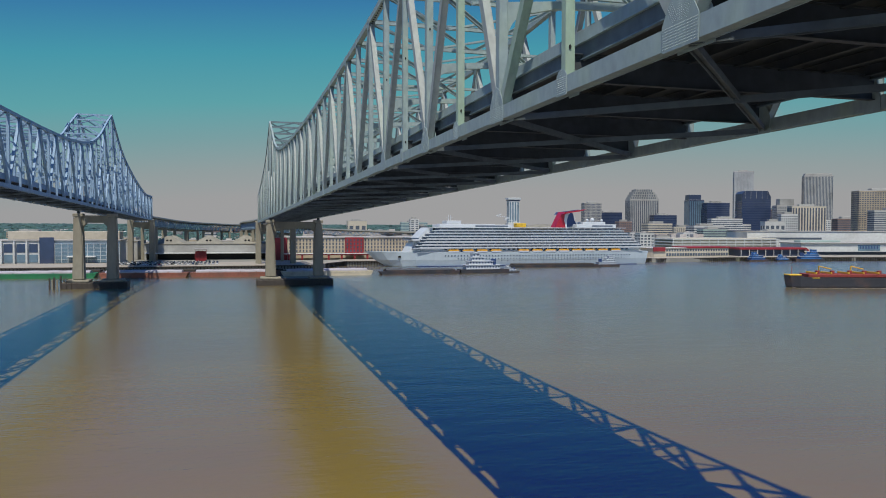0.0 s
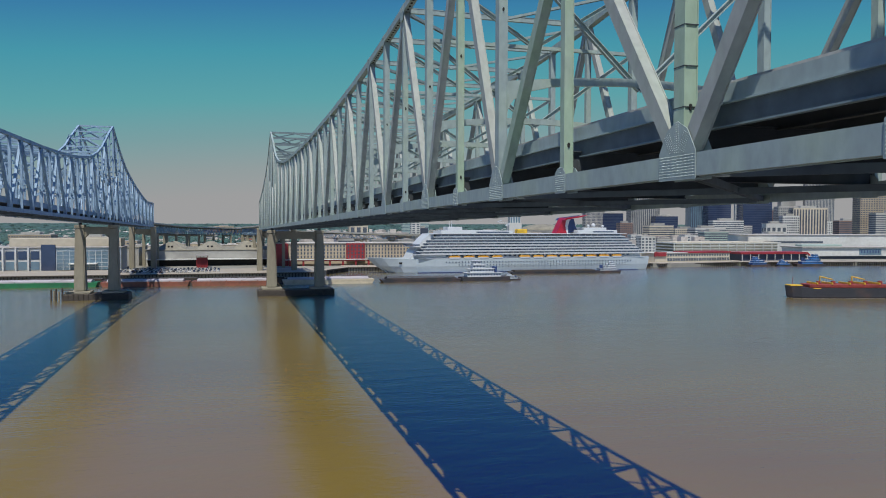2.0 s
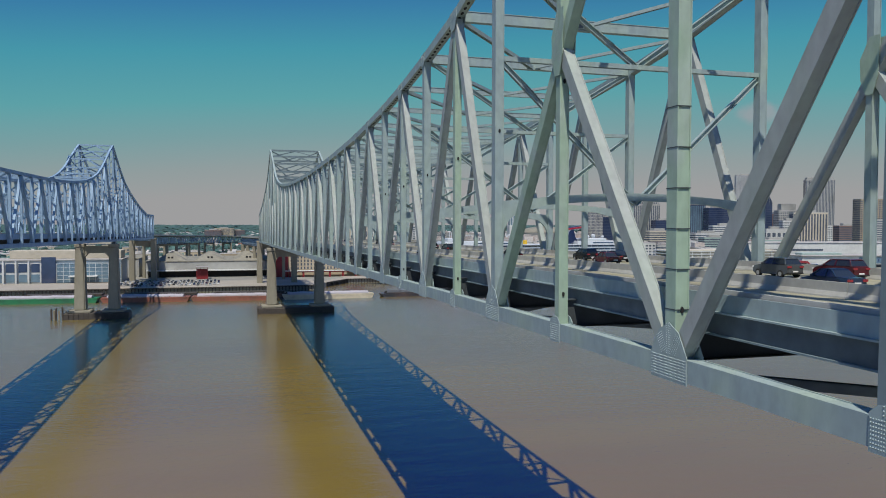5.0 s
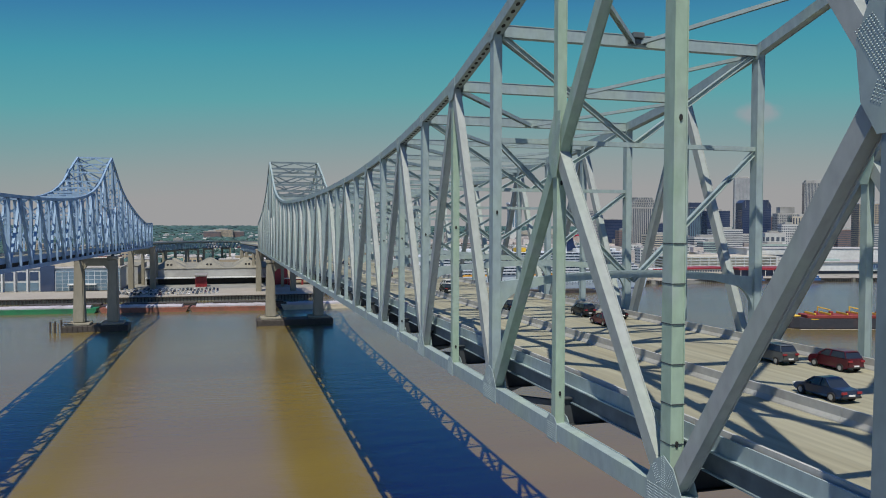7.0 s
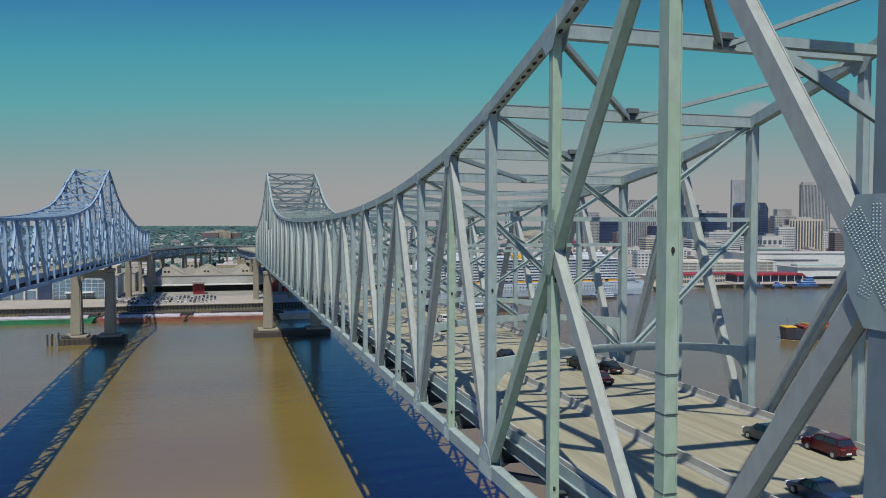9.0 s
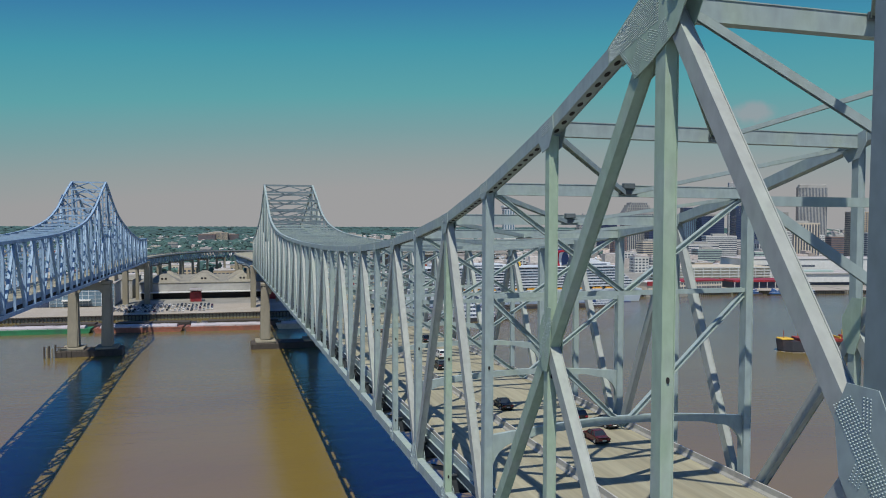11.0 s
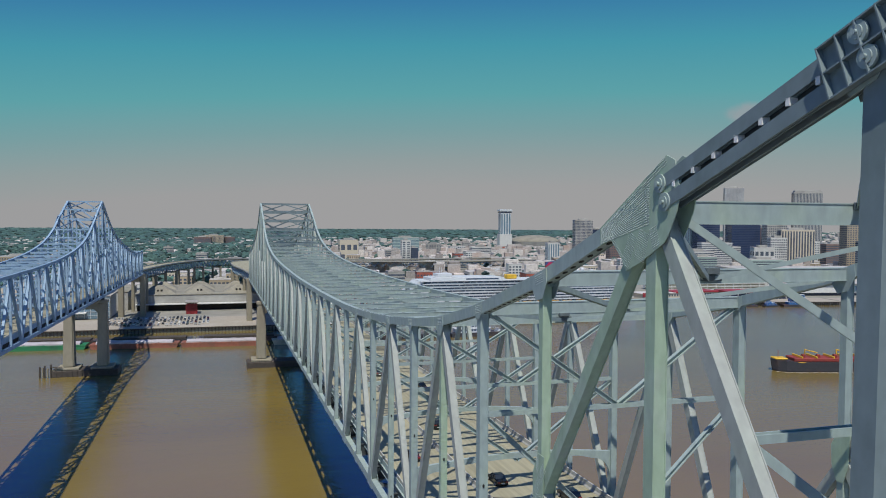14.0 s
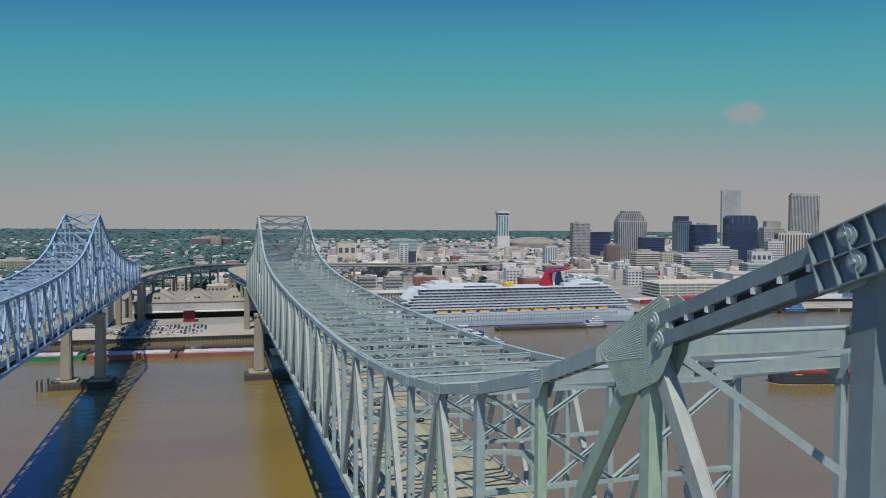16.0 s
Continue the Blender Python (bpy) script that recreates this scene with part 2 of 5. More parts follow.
def section(kind, w, d, material):
    """kind: box, aitch or angle. w across the bridge, d in the plane of the truss."""
    key = (kind, w, d, material.name)
    if key not in SECTIONS:
        bm = bmesh.new()
        t, g, u, v = 0.07, 0.05, w / 2, d / 2
        if kind == "box":           # side plates standing proud of the cover plates
            pts = [(-u, -v), (-u + t, -v), (-u + t, -v + g), (u - t, -v + g), (u - t, -v), (u, -v),
                   (u, v), (u - t, v), (u - t, v - g), (-u + t, v - g), (-u + t, v), (-u, v)]
        elif kind == "aitch":
            pts = [(-u, -v), (u, -v), (u, -v + t), (t / 2, -v + t), (t / 2, v - t), (u, v - t), (u, v), (-u, v), (-u, v - t), (-t / 2, v - t), (-t / 2, -v + t), (-u, -v + t)]
        else:
            pts = [(-u, -v), (u, -v), (u, v), (-u, v)]
        prism(bm, pts, "z", 0, 1)
        SECTIONS[key] = mesh_of(kind + "_section", bm, material)
    return SECTIONS[key]


def member(name, me, p, q, parent, across=(1, 0, 0), label=""):
    """A steel member from p to q."""
    p, q = Vector(p), Vector(q)
    z = (q - p)
    length = z.length
    z.normalize()
    x = Vector(across)
    x = (x - x.dot(z) * z).normalized()
    y = z.cross(x)
    ob = part(name, me, None, parent, label)
    m = Matrix((x, y, z)).transposed().to_4x4()
    ob.matrix_basis = Matrix.Translation(p) @ m @ Matrix.Diagonal((1, 1, length, 1))
    return ob


# ------------------------------------------------------------------ the plan of the two bridges
FIRST, LAST = -10, 46
PIER_Y = 467.6


def node_y(j):
    """Distance along the bridge of panel point j."""
    near = {-2: 8.4, -1: 21.9, 0: 36.5, 1: 51.8, 2: 66.0}
    return near[j] if j in near else 79.0 + 13.4 * (j - 3) if j > 0 else 8.4 + 13.6 * (j + 2)


DECK = 3.5             # road surface over the lower chord
GRADE = {"lift": 0.0}          # the older bridge rides a little higher


def low_z(y):
    """Centre of the lower chord."""
    s = max(0.0, y - 30)
    return 45.75 - 0.0105 * s * s / (s + 25) + (GRADE["lift"] - 0.002 * max(0.0, y - 242) if GRADE["lift"] else 0.0)


RISE = (70.2, 70.2, 70.2, 70.3, 70.3, 70.5, 70.7, 71.0, 71.5, 72.2, 73.2, 74.6, 76.4, 79.2, 83.1, 88.6, 93.9, 98.6)


def top_z(j):
    """Centre of the upper chord: highest over the piers, lowest at mid span."""
    d = abs(j - 15)
    if d <= 17:
        return RISE[d] - 0.7 * max(0, 9 - d) / 9
    e = d - 17
    drop = (0, 5.2, 10.6, 15.2, 18.9, 21.7, 24.0, 26.2, 28.2, 30.0, 31.7, 33.2, 34.6, 35.9, 37.0)
    return 98.6 - drop[min(e, 14)]


def rivet_rows(verts, faces, x, side, rows, step=0.19, r=0.05):
    """Small domed heads along straight lines ((y0, z0), (y1, z1))."""
    for (a, b), (c, d) in rows:
        n = max(1, int(math.hypot(c - a, d - b) / step))
        for i in range(n + 1):
            y, z = a + (c - a) * i / n, b + (d - b) * i / n
            k = len(verts)
            for s in range(6):
                u = s * math.pi / 3
                verts.append((x, y + r * math.cos(u), z + r * math.sin(u)))
            for s in range(6):
                u = s * math.pi / 3
                verts.append((x + side * 0.03, y + r * 0.55 * math.cos(u), z + r * 0.55 * math.sin(u)))
            for s in range(6):
                t = (s + 1) % 6
                faces.append((k + s, k + t, k + 6 + t, k + 6 + s))
            faces.append(tuple(k + 6 + s for s in range(6)))


def rivet_patch(verts, faces, x, side, start, stop, lines, gap=0.16):
    """Parallel rivet lines on both sides of the line from start to stop."""
    d = Vector((stop[0] - start[0], stop[1] - start[1])).normalized()
    for i in range(lines):
        o = (i - (lines - 1) / 2) * gap
        u, v = -d.y * o, d.x * o
        rivet_rows(verts, faces, x, side, [((start[0] + u, start[1] + v), (stop[0] + u, stop[1] + v))], step=0.125, r=0.04)


def rivet_groups(groups, x, side):
    """groups: (start, stop, lines), one for each member that ends on the plate."""
    verts, faces = [], []
    for start, stop, lines in groups:
        rivet_patch(verts, faces, x, side, start, stop, lines)
    return data_mesh("rivets", verts, faces, RIVET)


def data_mesh(name, verts, faces, material):
    me = bpy.data.meshes.new(name)
    me.from_pydata(verts, [], faces)
    me.materials.append(material)
    me.update()
    return me


def build_bridge(label, xs, steel, near, group, LAST):
    """A cantilever through-truss bridge between the truss planes xs."""
    root = thing("truss_bridge", label, "bridge", group, at=(sum(xs) / 2, 0, 0))
    # the newer bridge stands a sixth of a degree off the older one
    root.matrix_basis = Matrix.Translation((24.6, 36.5, 0)) @ pose(0, 0, 0, 0, 0, -0.17 if near else 0) @ Matrix.Translation((-24.6, -36.5, 0))
    deck = DECK if near else 2.9
    chord = section("box", 0.95, 1.25, steel)
    chord_top = section("box", 0.95, 1.05, steel)
    post_main, post_sub = section("box", 0.85, 1.0, steel), section("box", 0.75, 0.72, steel)
    diag = section("box", 0.8, 0.95, STEEL_PALE if near else steel)
    strut, brace, rod = section("box", 1.15, 0.8, steel) if near else section("aitch", 0.8, 0.8, steel), section("aitch", 0.45, 0.5, steel), section("aitch", 0.36, 0.42, steel)
    strut_far = section("box", 0.75, 0.55, steel) if near else strut
    strut_tower = section("box", 1.0, 0.7, STEEL_BAR) if near else strut
    brace_bar = section("aitch", 0.5, 0.55, STEEL_BAR if near else steel)
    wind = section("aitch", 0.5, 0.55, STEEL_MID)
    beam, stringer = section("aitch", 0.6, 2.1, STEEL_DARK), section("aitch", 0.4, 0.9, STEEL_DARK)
    J = range(FIRST, LAST + 1)
    P = {(s, j, k): Vector((xs[s], node_y(j), top_z(j) if k else low_z(node_y(j)))) for s in (0, 1) for j in J for k in (0, 1)}
    if near:                                             # the head of the first post leans back a little
        for s in (0, 1):
            P[s, -1, 1] += Vector((0, -0.55, 0.2))
    for s in (0, 1):
        for j in J:
            lo, up = P[s, j, 0], P[s, j, 1]
            sub = (j % 2 == 1)
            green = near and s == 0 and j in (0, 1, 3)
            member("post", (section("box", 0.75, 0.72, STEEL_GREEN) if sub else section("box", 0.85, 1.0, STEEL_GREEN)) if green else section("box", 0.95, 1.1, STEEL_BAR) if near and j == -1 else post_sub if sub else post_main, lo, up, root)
            if j < LAST:
                member("lower_chord", chord, lo, P[s, j + 1, 0], root)
                if not (near and j in (-1,)):
                    member("upper_chord", chord_top, up, P[s, j + 1, 1], root)
        for j in range(FIRST, LAST - 1, 2):                 # even panel points carry the diagonals
            a, m, b = P[s, j, 0], P[s, j + 1, 1], P[s, j + 2, 0]
            if j in (0, 28, 32, -4):                     # main diagonal runs over two panels, with a strut from its middle
                hi, low = (P[s, j, 1], b) if j in (0, 32) else (P[s, j + 2, 1], a)
                foot = a if j in (0, 32) else b
                mid = (hi + low) / 2
                mid.y = node_y(j + 1)
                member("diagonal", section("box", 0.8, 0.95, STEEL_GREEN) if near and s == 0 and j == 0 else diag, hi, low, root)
                member("diagonal", diag, mid, foot, root)
            elif j in (-2, 30):
                hi, low, foot = (P[s, 0, 1], a, P[s, 0, 0]) if j == -2 else (P[s, 30, 1], b, P[s, 30, 0])
                mid = (hi + low) / 2
                mid.y = node_y(j + 1)
                member("diagonal", diag, hi, low, root)
                member("diagonal", diag, mid, foot, root)
            else:
                member("diagonal", diag, a, m, root)
                member("diagonal", diag, m, b, root)
    if near:
        for s in (0, 1):                                 # pinned link bars of the upper chord beside the tower
            lo_, hi_ = P[s, 0, 1], P[s, -1, 1]
            up = Vector((0, 0.42, 0.9)).normalized()
            link = section("box", 0.32, 0.72, STEEL_BAR)
            for side in (-1, 1):
                for k in (-1, 1):
                    d = Vector((side * 0.42, 0, 0)) + up * k * 0.56
                    bar = member("link_bar", link, lo_ + Vector((0, -1.3, 0.45)) + d, hi_ + Vector((0, 0.4, -0.1)) + d, root)
                    for q, r in ((lo_ + Vector((0, -1.3, 0.45)) + d, 0.52), (hi_ + Vector((side * 0.24, 0.3, 0.0)) + d, 0.46)):
                        bm = bmesh.new()
                        for rad, a0, a1 in ((r, 0.10, 0.24), (r * 0.62, 0.24, 0.30), (r * 0.22, 0.30, 0.42)):
                            prism(bm, [(q.y + rad * math.cos(i * math.pi / 12), q.z + rad * math.sin(i * math.pi / 12)) for i in range(24)], "x",
                                  q.x + side * a0, q.x + side * a1)
                        part("link_pin", bm, steel, root, "round steel pin with a bolted cap")
                # stiffened collar over the bar ends at the next post
                ax = (hi_ - lo_).normalized()
                nz = Vector((0, -ax.z, ax.y))
                if nz.z < 0:
                    nz = -nz
                def place(u, v, out):
                    q = hi_ + ax * (u + 0.3) + nz * v
                    return (q.x + side * out, q.y, q.z)
                ribs = [(u, u + 0.07, -1.15, 1.15, 0.664, 0.98) for u in (-2.6, -1.6, -0.62, 0.4, 1.4, 2.34)]
                ribs += [(-2.52, 2.33, v, v + 0.07, 0.664, 0.96) for v in (-1.15, -0.03, 1.08)]
                for n, (u0, u1, v0, v1, o0, o1) in enumerate([(-2.6, 2.4, -1.15, 1.15, 0.60, 0.66)] + ribs):
                    bm = bmesh.new()
                    vs = [bm.verts.new(place(u, v, o)) for o in (o0, o1) for u, v in ((u0, v0), (u1, v0), (u1, v1), (u0, v1))]
                    for f in ((0, 1, 2, 3), (4, 5, 6, 7), (0, 1, 5, 4), (1, 2, 6, 5), (2, 3, 7, 6), (3, 0, 4, 7)):
                        bm.faces.new([vs[i] for i in f])
                    bmesh.ops.recalc_face_normals(bm, faces=bm.faces)
                    part("collar_rib" if n else "collar_plate", bm, STEEL_BAR, root)
            # dark plate added between the bars to keep their gap in shade
            member("inner_plate", section("angle", 0.3, 0.7, STEEL_DARK), lo_ + Vector((0, -1.3, 0.45)), hi_, root)
            for i in range(1, 9):
                q = lo_ + (hi_ - lo_) * (i / 9) + Vector((0, -0.6, 0.1))
                part("spacer", box_mesh((q.x - 0.58, q.y - 0.12, q.z + 0.05), (q.x + 0.58, q.y + 0.12, q.z + 0.4)), WHITE, root)
    # between the two trusses
    for j in J:
        a, b = P[0, j, 1], P[1, j, 1]
        drop = Vector((0, 0, -0.6 if near and j in (-1, 0) else 0))
        member("top_strut", section("box", 1.35, 0.8, steel) if near and j in (-1, 0) else strut if j <= 4 else strut_tower if j > 26 else strut_far, a + drop, b + drop, root, (0, 0, 1))
        c = (a + b) / 2
        if near and 0 <= j <= 3:
            part("hub_bracket", box_mesh((c.x - 1.0, c.y - 0.62, c.z - 0.35), (c.x + 1.0, c.y - 0.42, c.z + 0.15), 0.03), STEEL_MID, root)
            part("hub_bracket", box_mesh((c.x - 0.6, c.y - 0.9, c.z + 0.2), (c.x + 0.6, c.y - 0.3, c.z + 0.75), 0.05), STEEL_MID, root)
        if j > FIRST:
            for s in (0, 1):
                member("lateral_brace", brace_bar if j > 26 else brace if s == 0 or not near else rod, c + Vector((0, 0, -0.3)), P[s, j - 1, 1] + Vector((0, 0, -0.3)), root, (0, 0, 1))
        la, lb = P[0, j, 0], P[1, j, 0]
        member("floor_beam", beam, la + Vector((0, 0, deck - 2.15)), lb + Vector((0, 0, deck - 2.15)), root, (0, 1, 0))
        if j + 2 <= LAST and j % 2 == 0:
            for s in (0, 1):
                low = Vector((0, 0, -0.30 - 0.1 * s))
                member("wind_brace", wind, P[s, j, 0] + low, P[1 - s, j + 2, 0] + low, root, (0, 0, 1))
        if j % 2 == 0 and j not in (-2, 0, 30, 32) and top_z(j) - low_z(node_y(j)) > 18:
            z0, z1 = low_z(node_y(j)), top_z(j)
            zm, za = z0 + (z1 - z0) * (0.83 if j in (0, 30) else 0.70), z0 + 10.2
            y = node_y(j)
            ends = [[Vector((x, y, z)) for x in xs] for z in (za, zm)]
            member("sway_strut", brace, ends[1][0], ends[1][1], root, (0, 0, 1))
            hub_m, hub_a = (ends[1][0] + ends[1][1]) / 2, (ends[0][0] + ends[0][1]) / 2
            for s in (0, 1):
                member("sway_brace", brace, P[s, j, 1], hub_m, root, (0, 1, 0))
                member("sway_brace", brace, ends[1][s], hub_a, root, (0, 1, 0))
            # arched portal with curved knees
            bm = bmesh.new()
            n, r = 8, 2.8
            x0, x1 = xs[0] + 0.4, xs[1] - 0.4
            inner = [(x0 + r * (1 - math.cos(i / n * math.pi / 2)), za - 3.6 + 3.0 * math.sin(i / n * math.pi / 2)) for i in range(n + 1)]
            camber = [(x0 + (x1 - x0) * i / 12, za + 0.15 + 0.9 * math.sin(math.pi * i / 12)) for i in range(13)]
            right = [(x0 + x1 - x, z) for x, z in inner]
            under = [(x, z) for x, z in ((x0 + (x1 - x0) * i / 12, za - 0.60 + 0.9 * math.sin(math.pi * i / 12)) for i in range(2, 11))]
            outline = camber + [(x1, za - 3.6)] + right + under[::-1] + inner[::-1] + [(x0, za - 3.6)]
            prism(bm, outline, "y", y - 0.22, y + 0.22)
            part("portal_arch", bm, steel, root)
    # braced portals in the plane of the long diagonals beside the towers
    for j0, j1 in ((0, -2), (30, 32)):
        rows = [[P[s, j0, 1].lerp(P[s, j1, 0], f) for s in (0, 1)] for f in (0.0, 0.27, 0.56)]
        for k in (1, 2):
            member("portal_strut", brace, rows[k][0], rows[k][1], root, (0, 0, 1))
            hub = (rows[k][0] + rows[k][1]) / 2
            for s in (0, 1):
                member("portal_brace", brace, rows[k - 1][s], hub, root, (0, 0, 1))
    # deck: slab, stringers, fascia and barriers, following the grade
    ys = [node_y(j) for j in range(FIRST, LAST + 1)]
    edge0, edge1 = xs[0] + (1.25 if near else 1.9), xs[1] - 0.8
    for i in range(len(ys) - 1):
        y0, y1 = ys[i], ys[i + 1]
        z0, z1 = low_z(y0) + deck, low_z(y1) + deck

        def ribbon(x0, x1, a, b):
            bm = bmesh.new()
            v = [bm.verts.new(c) for c in ((x0, y0, z0 + a), (x1, y0, z0 + a), (x1, y0, z0 + b), (x0, y0, z0 + b),
                                           (x0, y1, z1 + a), (x1, y1, z1 + a), (x1, y1, z1 + b), (x0, y1, z1 + b))]
            for f in ((0, 1, 2, 3), (7, 6, 5, 4), (0, 4, 5, 1), (1, 5, 6, 2), (2, 6, 7, 3), (3, 7, 4, 0)):
                bm.faces.new([v[k] for k in f])
            bmesh.ops.recalc_face_normals(bm, faces=bm.faces)
            return bm
        part("deck_slab", ribbon(edge0, edge1, -0.28, 0.0), CONCRETE, root, "worn tan concrete road deck")
        # dark sheet added below the slab, painting the shade of the underside
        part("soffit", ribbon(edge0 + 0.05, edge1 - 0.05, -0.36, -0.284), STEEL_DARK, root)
        bars = [(edge0 + 0.02, 1), (edge1 - 0.02, -1)] + ([(xs[0] + 11.8, 0)] if near else [])
        for x, side in bars:
            bm = bmesh.new()
            sec = [(-0.28, 0.004), (0.28, 0.004), (0.26, 0.1), (0.12, 0.38), (0.09, 0.95), (-0.09, 0.95), (-0.12, 0.38), (-0.26, 0.1)]
            lo = [bm.verts.new((x + side * 0.28 + u, y0, z0 + w)) for u, w in sec]
            hi = [bm.verts.new((x + side * 0.28 + u, y1 - 0.03, z1 + w)) for u, w in sec]
            bm.faces.new(lo), bm.faces.new(hi)
            for k in range(8):
                bm.faces.new((lo[k], lo[(k + 1) % 8], hi[(k + 1) % 8], hi[k]))
            bmesh.ops.recalc_face_normals(bm, faces=bm.faces)
            part("barrier", bm, BARRIER, root, "pale concrete safety barrier")
        for x in (edge0 - 0.12, edge1 + 0.02):
            if not near:
                part("fascia_girder", ribbon(x, x + 0.1, -1.0, 0.72), steel, root)
                continue
            part("fascia_girder", ribbon(x, x + 0.1, -0.22, 0.72), steel, root)
            part("fascia_ledge", ribbon(x - (0.22 if x < edge0 else 0.0), x + (0.1 if x < edge0 else 0.32), -0.32, -0.224), steel, root)
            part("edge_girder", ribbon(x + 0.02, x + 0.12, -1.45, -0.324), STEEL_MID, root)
            part("girder_flange", ribbon(x - 0.12, x + 0.26, -1.55, -1.454), STEEL_BAR, root)
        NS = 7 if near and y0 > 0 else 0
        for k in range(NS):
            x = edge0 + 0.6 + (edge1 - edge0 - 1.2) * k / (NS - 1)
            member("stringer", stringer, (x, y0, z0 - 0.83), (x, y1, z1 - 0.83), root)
    # joint plates, riveted where they pass close
    def plate(pts, s, side, groups=(), paint=steel):
        x = xs[s] + side * 0.49
        bm = bmesh.new()
        prism(bm, pts, "x", x, x + side * 0.05)
        ob = part("joint_plate", bm, paint, root)
        if groups and s == 0 and side == -1:
            rv = part("rivets", rivet_groups(groups, x + side * 0.05, side), None, ob)
            rv["kind"] = "stuff"

    for s in (0, 1):
        for j in range(-3, LAST + 1):
            y, main = node_y(j), j % 2 == 0
            slope = (top_z(min(j + 1, LAST)) - top_z(j)) / 13.8 if j < 15 else (top_z(j) - top_z(j - 1)) / 13.4
            zl, zu = P[s, j, 0].z, P[s, j, 1].z
            w, h, pk = (3.5, 1.75, 1.7) if main else (1.7, 1.5, 0.4)
            low = [(y - w / 2, zl - 0.78), (y + w / 2, zl - 0.78), (y + w / 2, zl + 0.75), (y + w * 0.28, zl + 0.8 + pk * 0.7), (y, zl + 0.8 + pk),
                   (y - w * 0.28, zl + 0.8 + pk * 0.7), (y - w / 2, zl + 0.75)]
            low_rows, up_rows = [], []
            if near and -1 <= j <= 5:
                low_rows = [((y - w / 2 + 0.1, zl - 0.02), (y + w / 2 - 0.1, zl - 0.02), 8), ((y, zl + 0.75), (y, zl + 0.7 + pk), 3)]
                if main:
                    low_rows += [((y - k * 0.45, zl + 0.85), (y - k * 0.95, zl + 1.75), 4) for k in (-1, 1)]
            if near and 0 <= j <= 7:
                ends = (-0.75, 0.75)
                up_rows = [((y + ends[0], zu + slope * ends[0]), (y + ends[1], zu + slope * ends[1]), 5)]
            if j in (0, 30):
                k = 1 if j == 0 else -1
                shape = [(-2.35, 2.2), (-1.55, 2.5), (5.8, -1.55), (5.8, -2.7), (4.4, -2.25), (3.1, -3.4), (2.55, -4.1), (0.95, -3.5), (-1.5, -2.3), (-1.9, -1.8), (-2.6, -0.6), (-2.9, 0.4)]
                up = [(y + k * u, zu + v) for u, v in shape]
                if k < 0:
                    up = up[::-1]
                if up_rows:
                    up_rows = []
                    for i in range(17):                  # lines along the chord, closing up towards its end
                        f = i / 16
                        up_rows.append(((y + 5.65, zu - 1.65 - 0.9 * f), (y + 0.1, zu + 1.35 - 2.6 * f), 1))
                    up_rows += [((y + 0.3, zu + 1.25), (y - 1.5, zu + 2.2), 3), ((y + 0.35, zu + 1.1), (y + 0.35, zu - 1.3), 3)]
                    up_rows += [((y + 1.75, zu - 1.95), (y + 2.65, zu - 3.75), 6), ((y + 0.55, zu - 1.75), (y + 1.1, zu - 3.35), 7), ((y - 0.3, zu - 1.5), (y - 0.7, zu - 2.5), 5), ((y + 4.3, zu - 2.2), (y + 3.0, zu - 3.3), 2)]
            elif j in (3, 5, 25, 27) or not main:
                up = [(y + u, zu + v + slope * u) for u, v in ((-1.2, 0.56), (1.2, 0.56), (1.3, -0.55), (0.6, -1.6), (-0.6, -1.6), (-1.3, -0.55))]
            else:
                up = [(y + u, zu + v + slope * u) for u, v in ((-0.9, 0.55), (0.9, 0.55), (0.8, -0.58), (0.45, -0.95), (-0.45, -0.95), (-0.8, -0.58))]
            for side in (-1, 1):
                if s == 1 and side == 1:
                    continue
                plate(low, s, side, low_rows)
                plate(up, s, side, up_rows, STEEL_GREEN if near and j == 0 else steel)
        for j in (-1, 1, 29, 31):
            hi, lo = P[s, 0 if j < 9 else 30, 1], P[s, {-1: -2, 1: 2, 29: 28, 31: 32}[j], 0]
            y, z = node_y(j), ((hi + lo) / 2).z
            k = 1 if j in (1, 31) else -1
            pts = [(y + k * u, z + v) for u, v in ((-1.2, 2.6), (-0.1, 2.6), (0.9, 0.8), (0.8, -1.0), (0.25, -2.3), (-0.5, -2.3), (-1.0, -0.8))] if j != -1 else [
                (y - u, z + v) for u, v in ((-1.6, 1.2), (-1.0, 2.6), (0.5, 2.6), (1.5, 0.6), (1.6, -1.4), (0.9, -2.5), (-0.5, -2.5), (-1.3, -1.2))]
            for side in (-1, 1):
                rows = []
                if near and j < 9:
                    d = (hi - lo).normalized()
                    rows = [((y - d.y * 1.9, z - d.z * 1.9), (y + d.y * 2.2, z + d.z * 2.2), 7 if j == -1 else 5), ((y, z + 1.0), (y, z + 2.2), 3), ((y + d.y * 0.5, z - d.z * 0.7), (y + d.y * 1.0, z - d.z * 1.5), 4)]
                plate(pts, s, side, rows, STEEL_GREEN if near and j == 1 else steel)
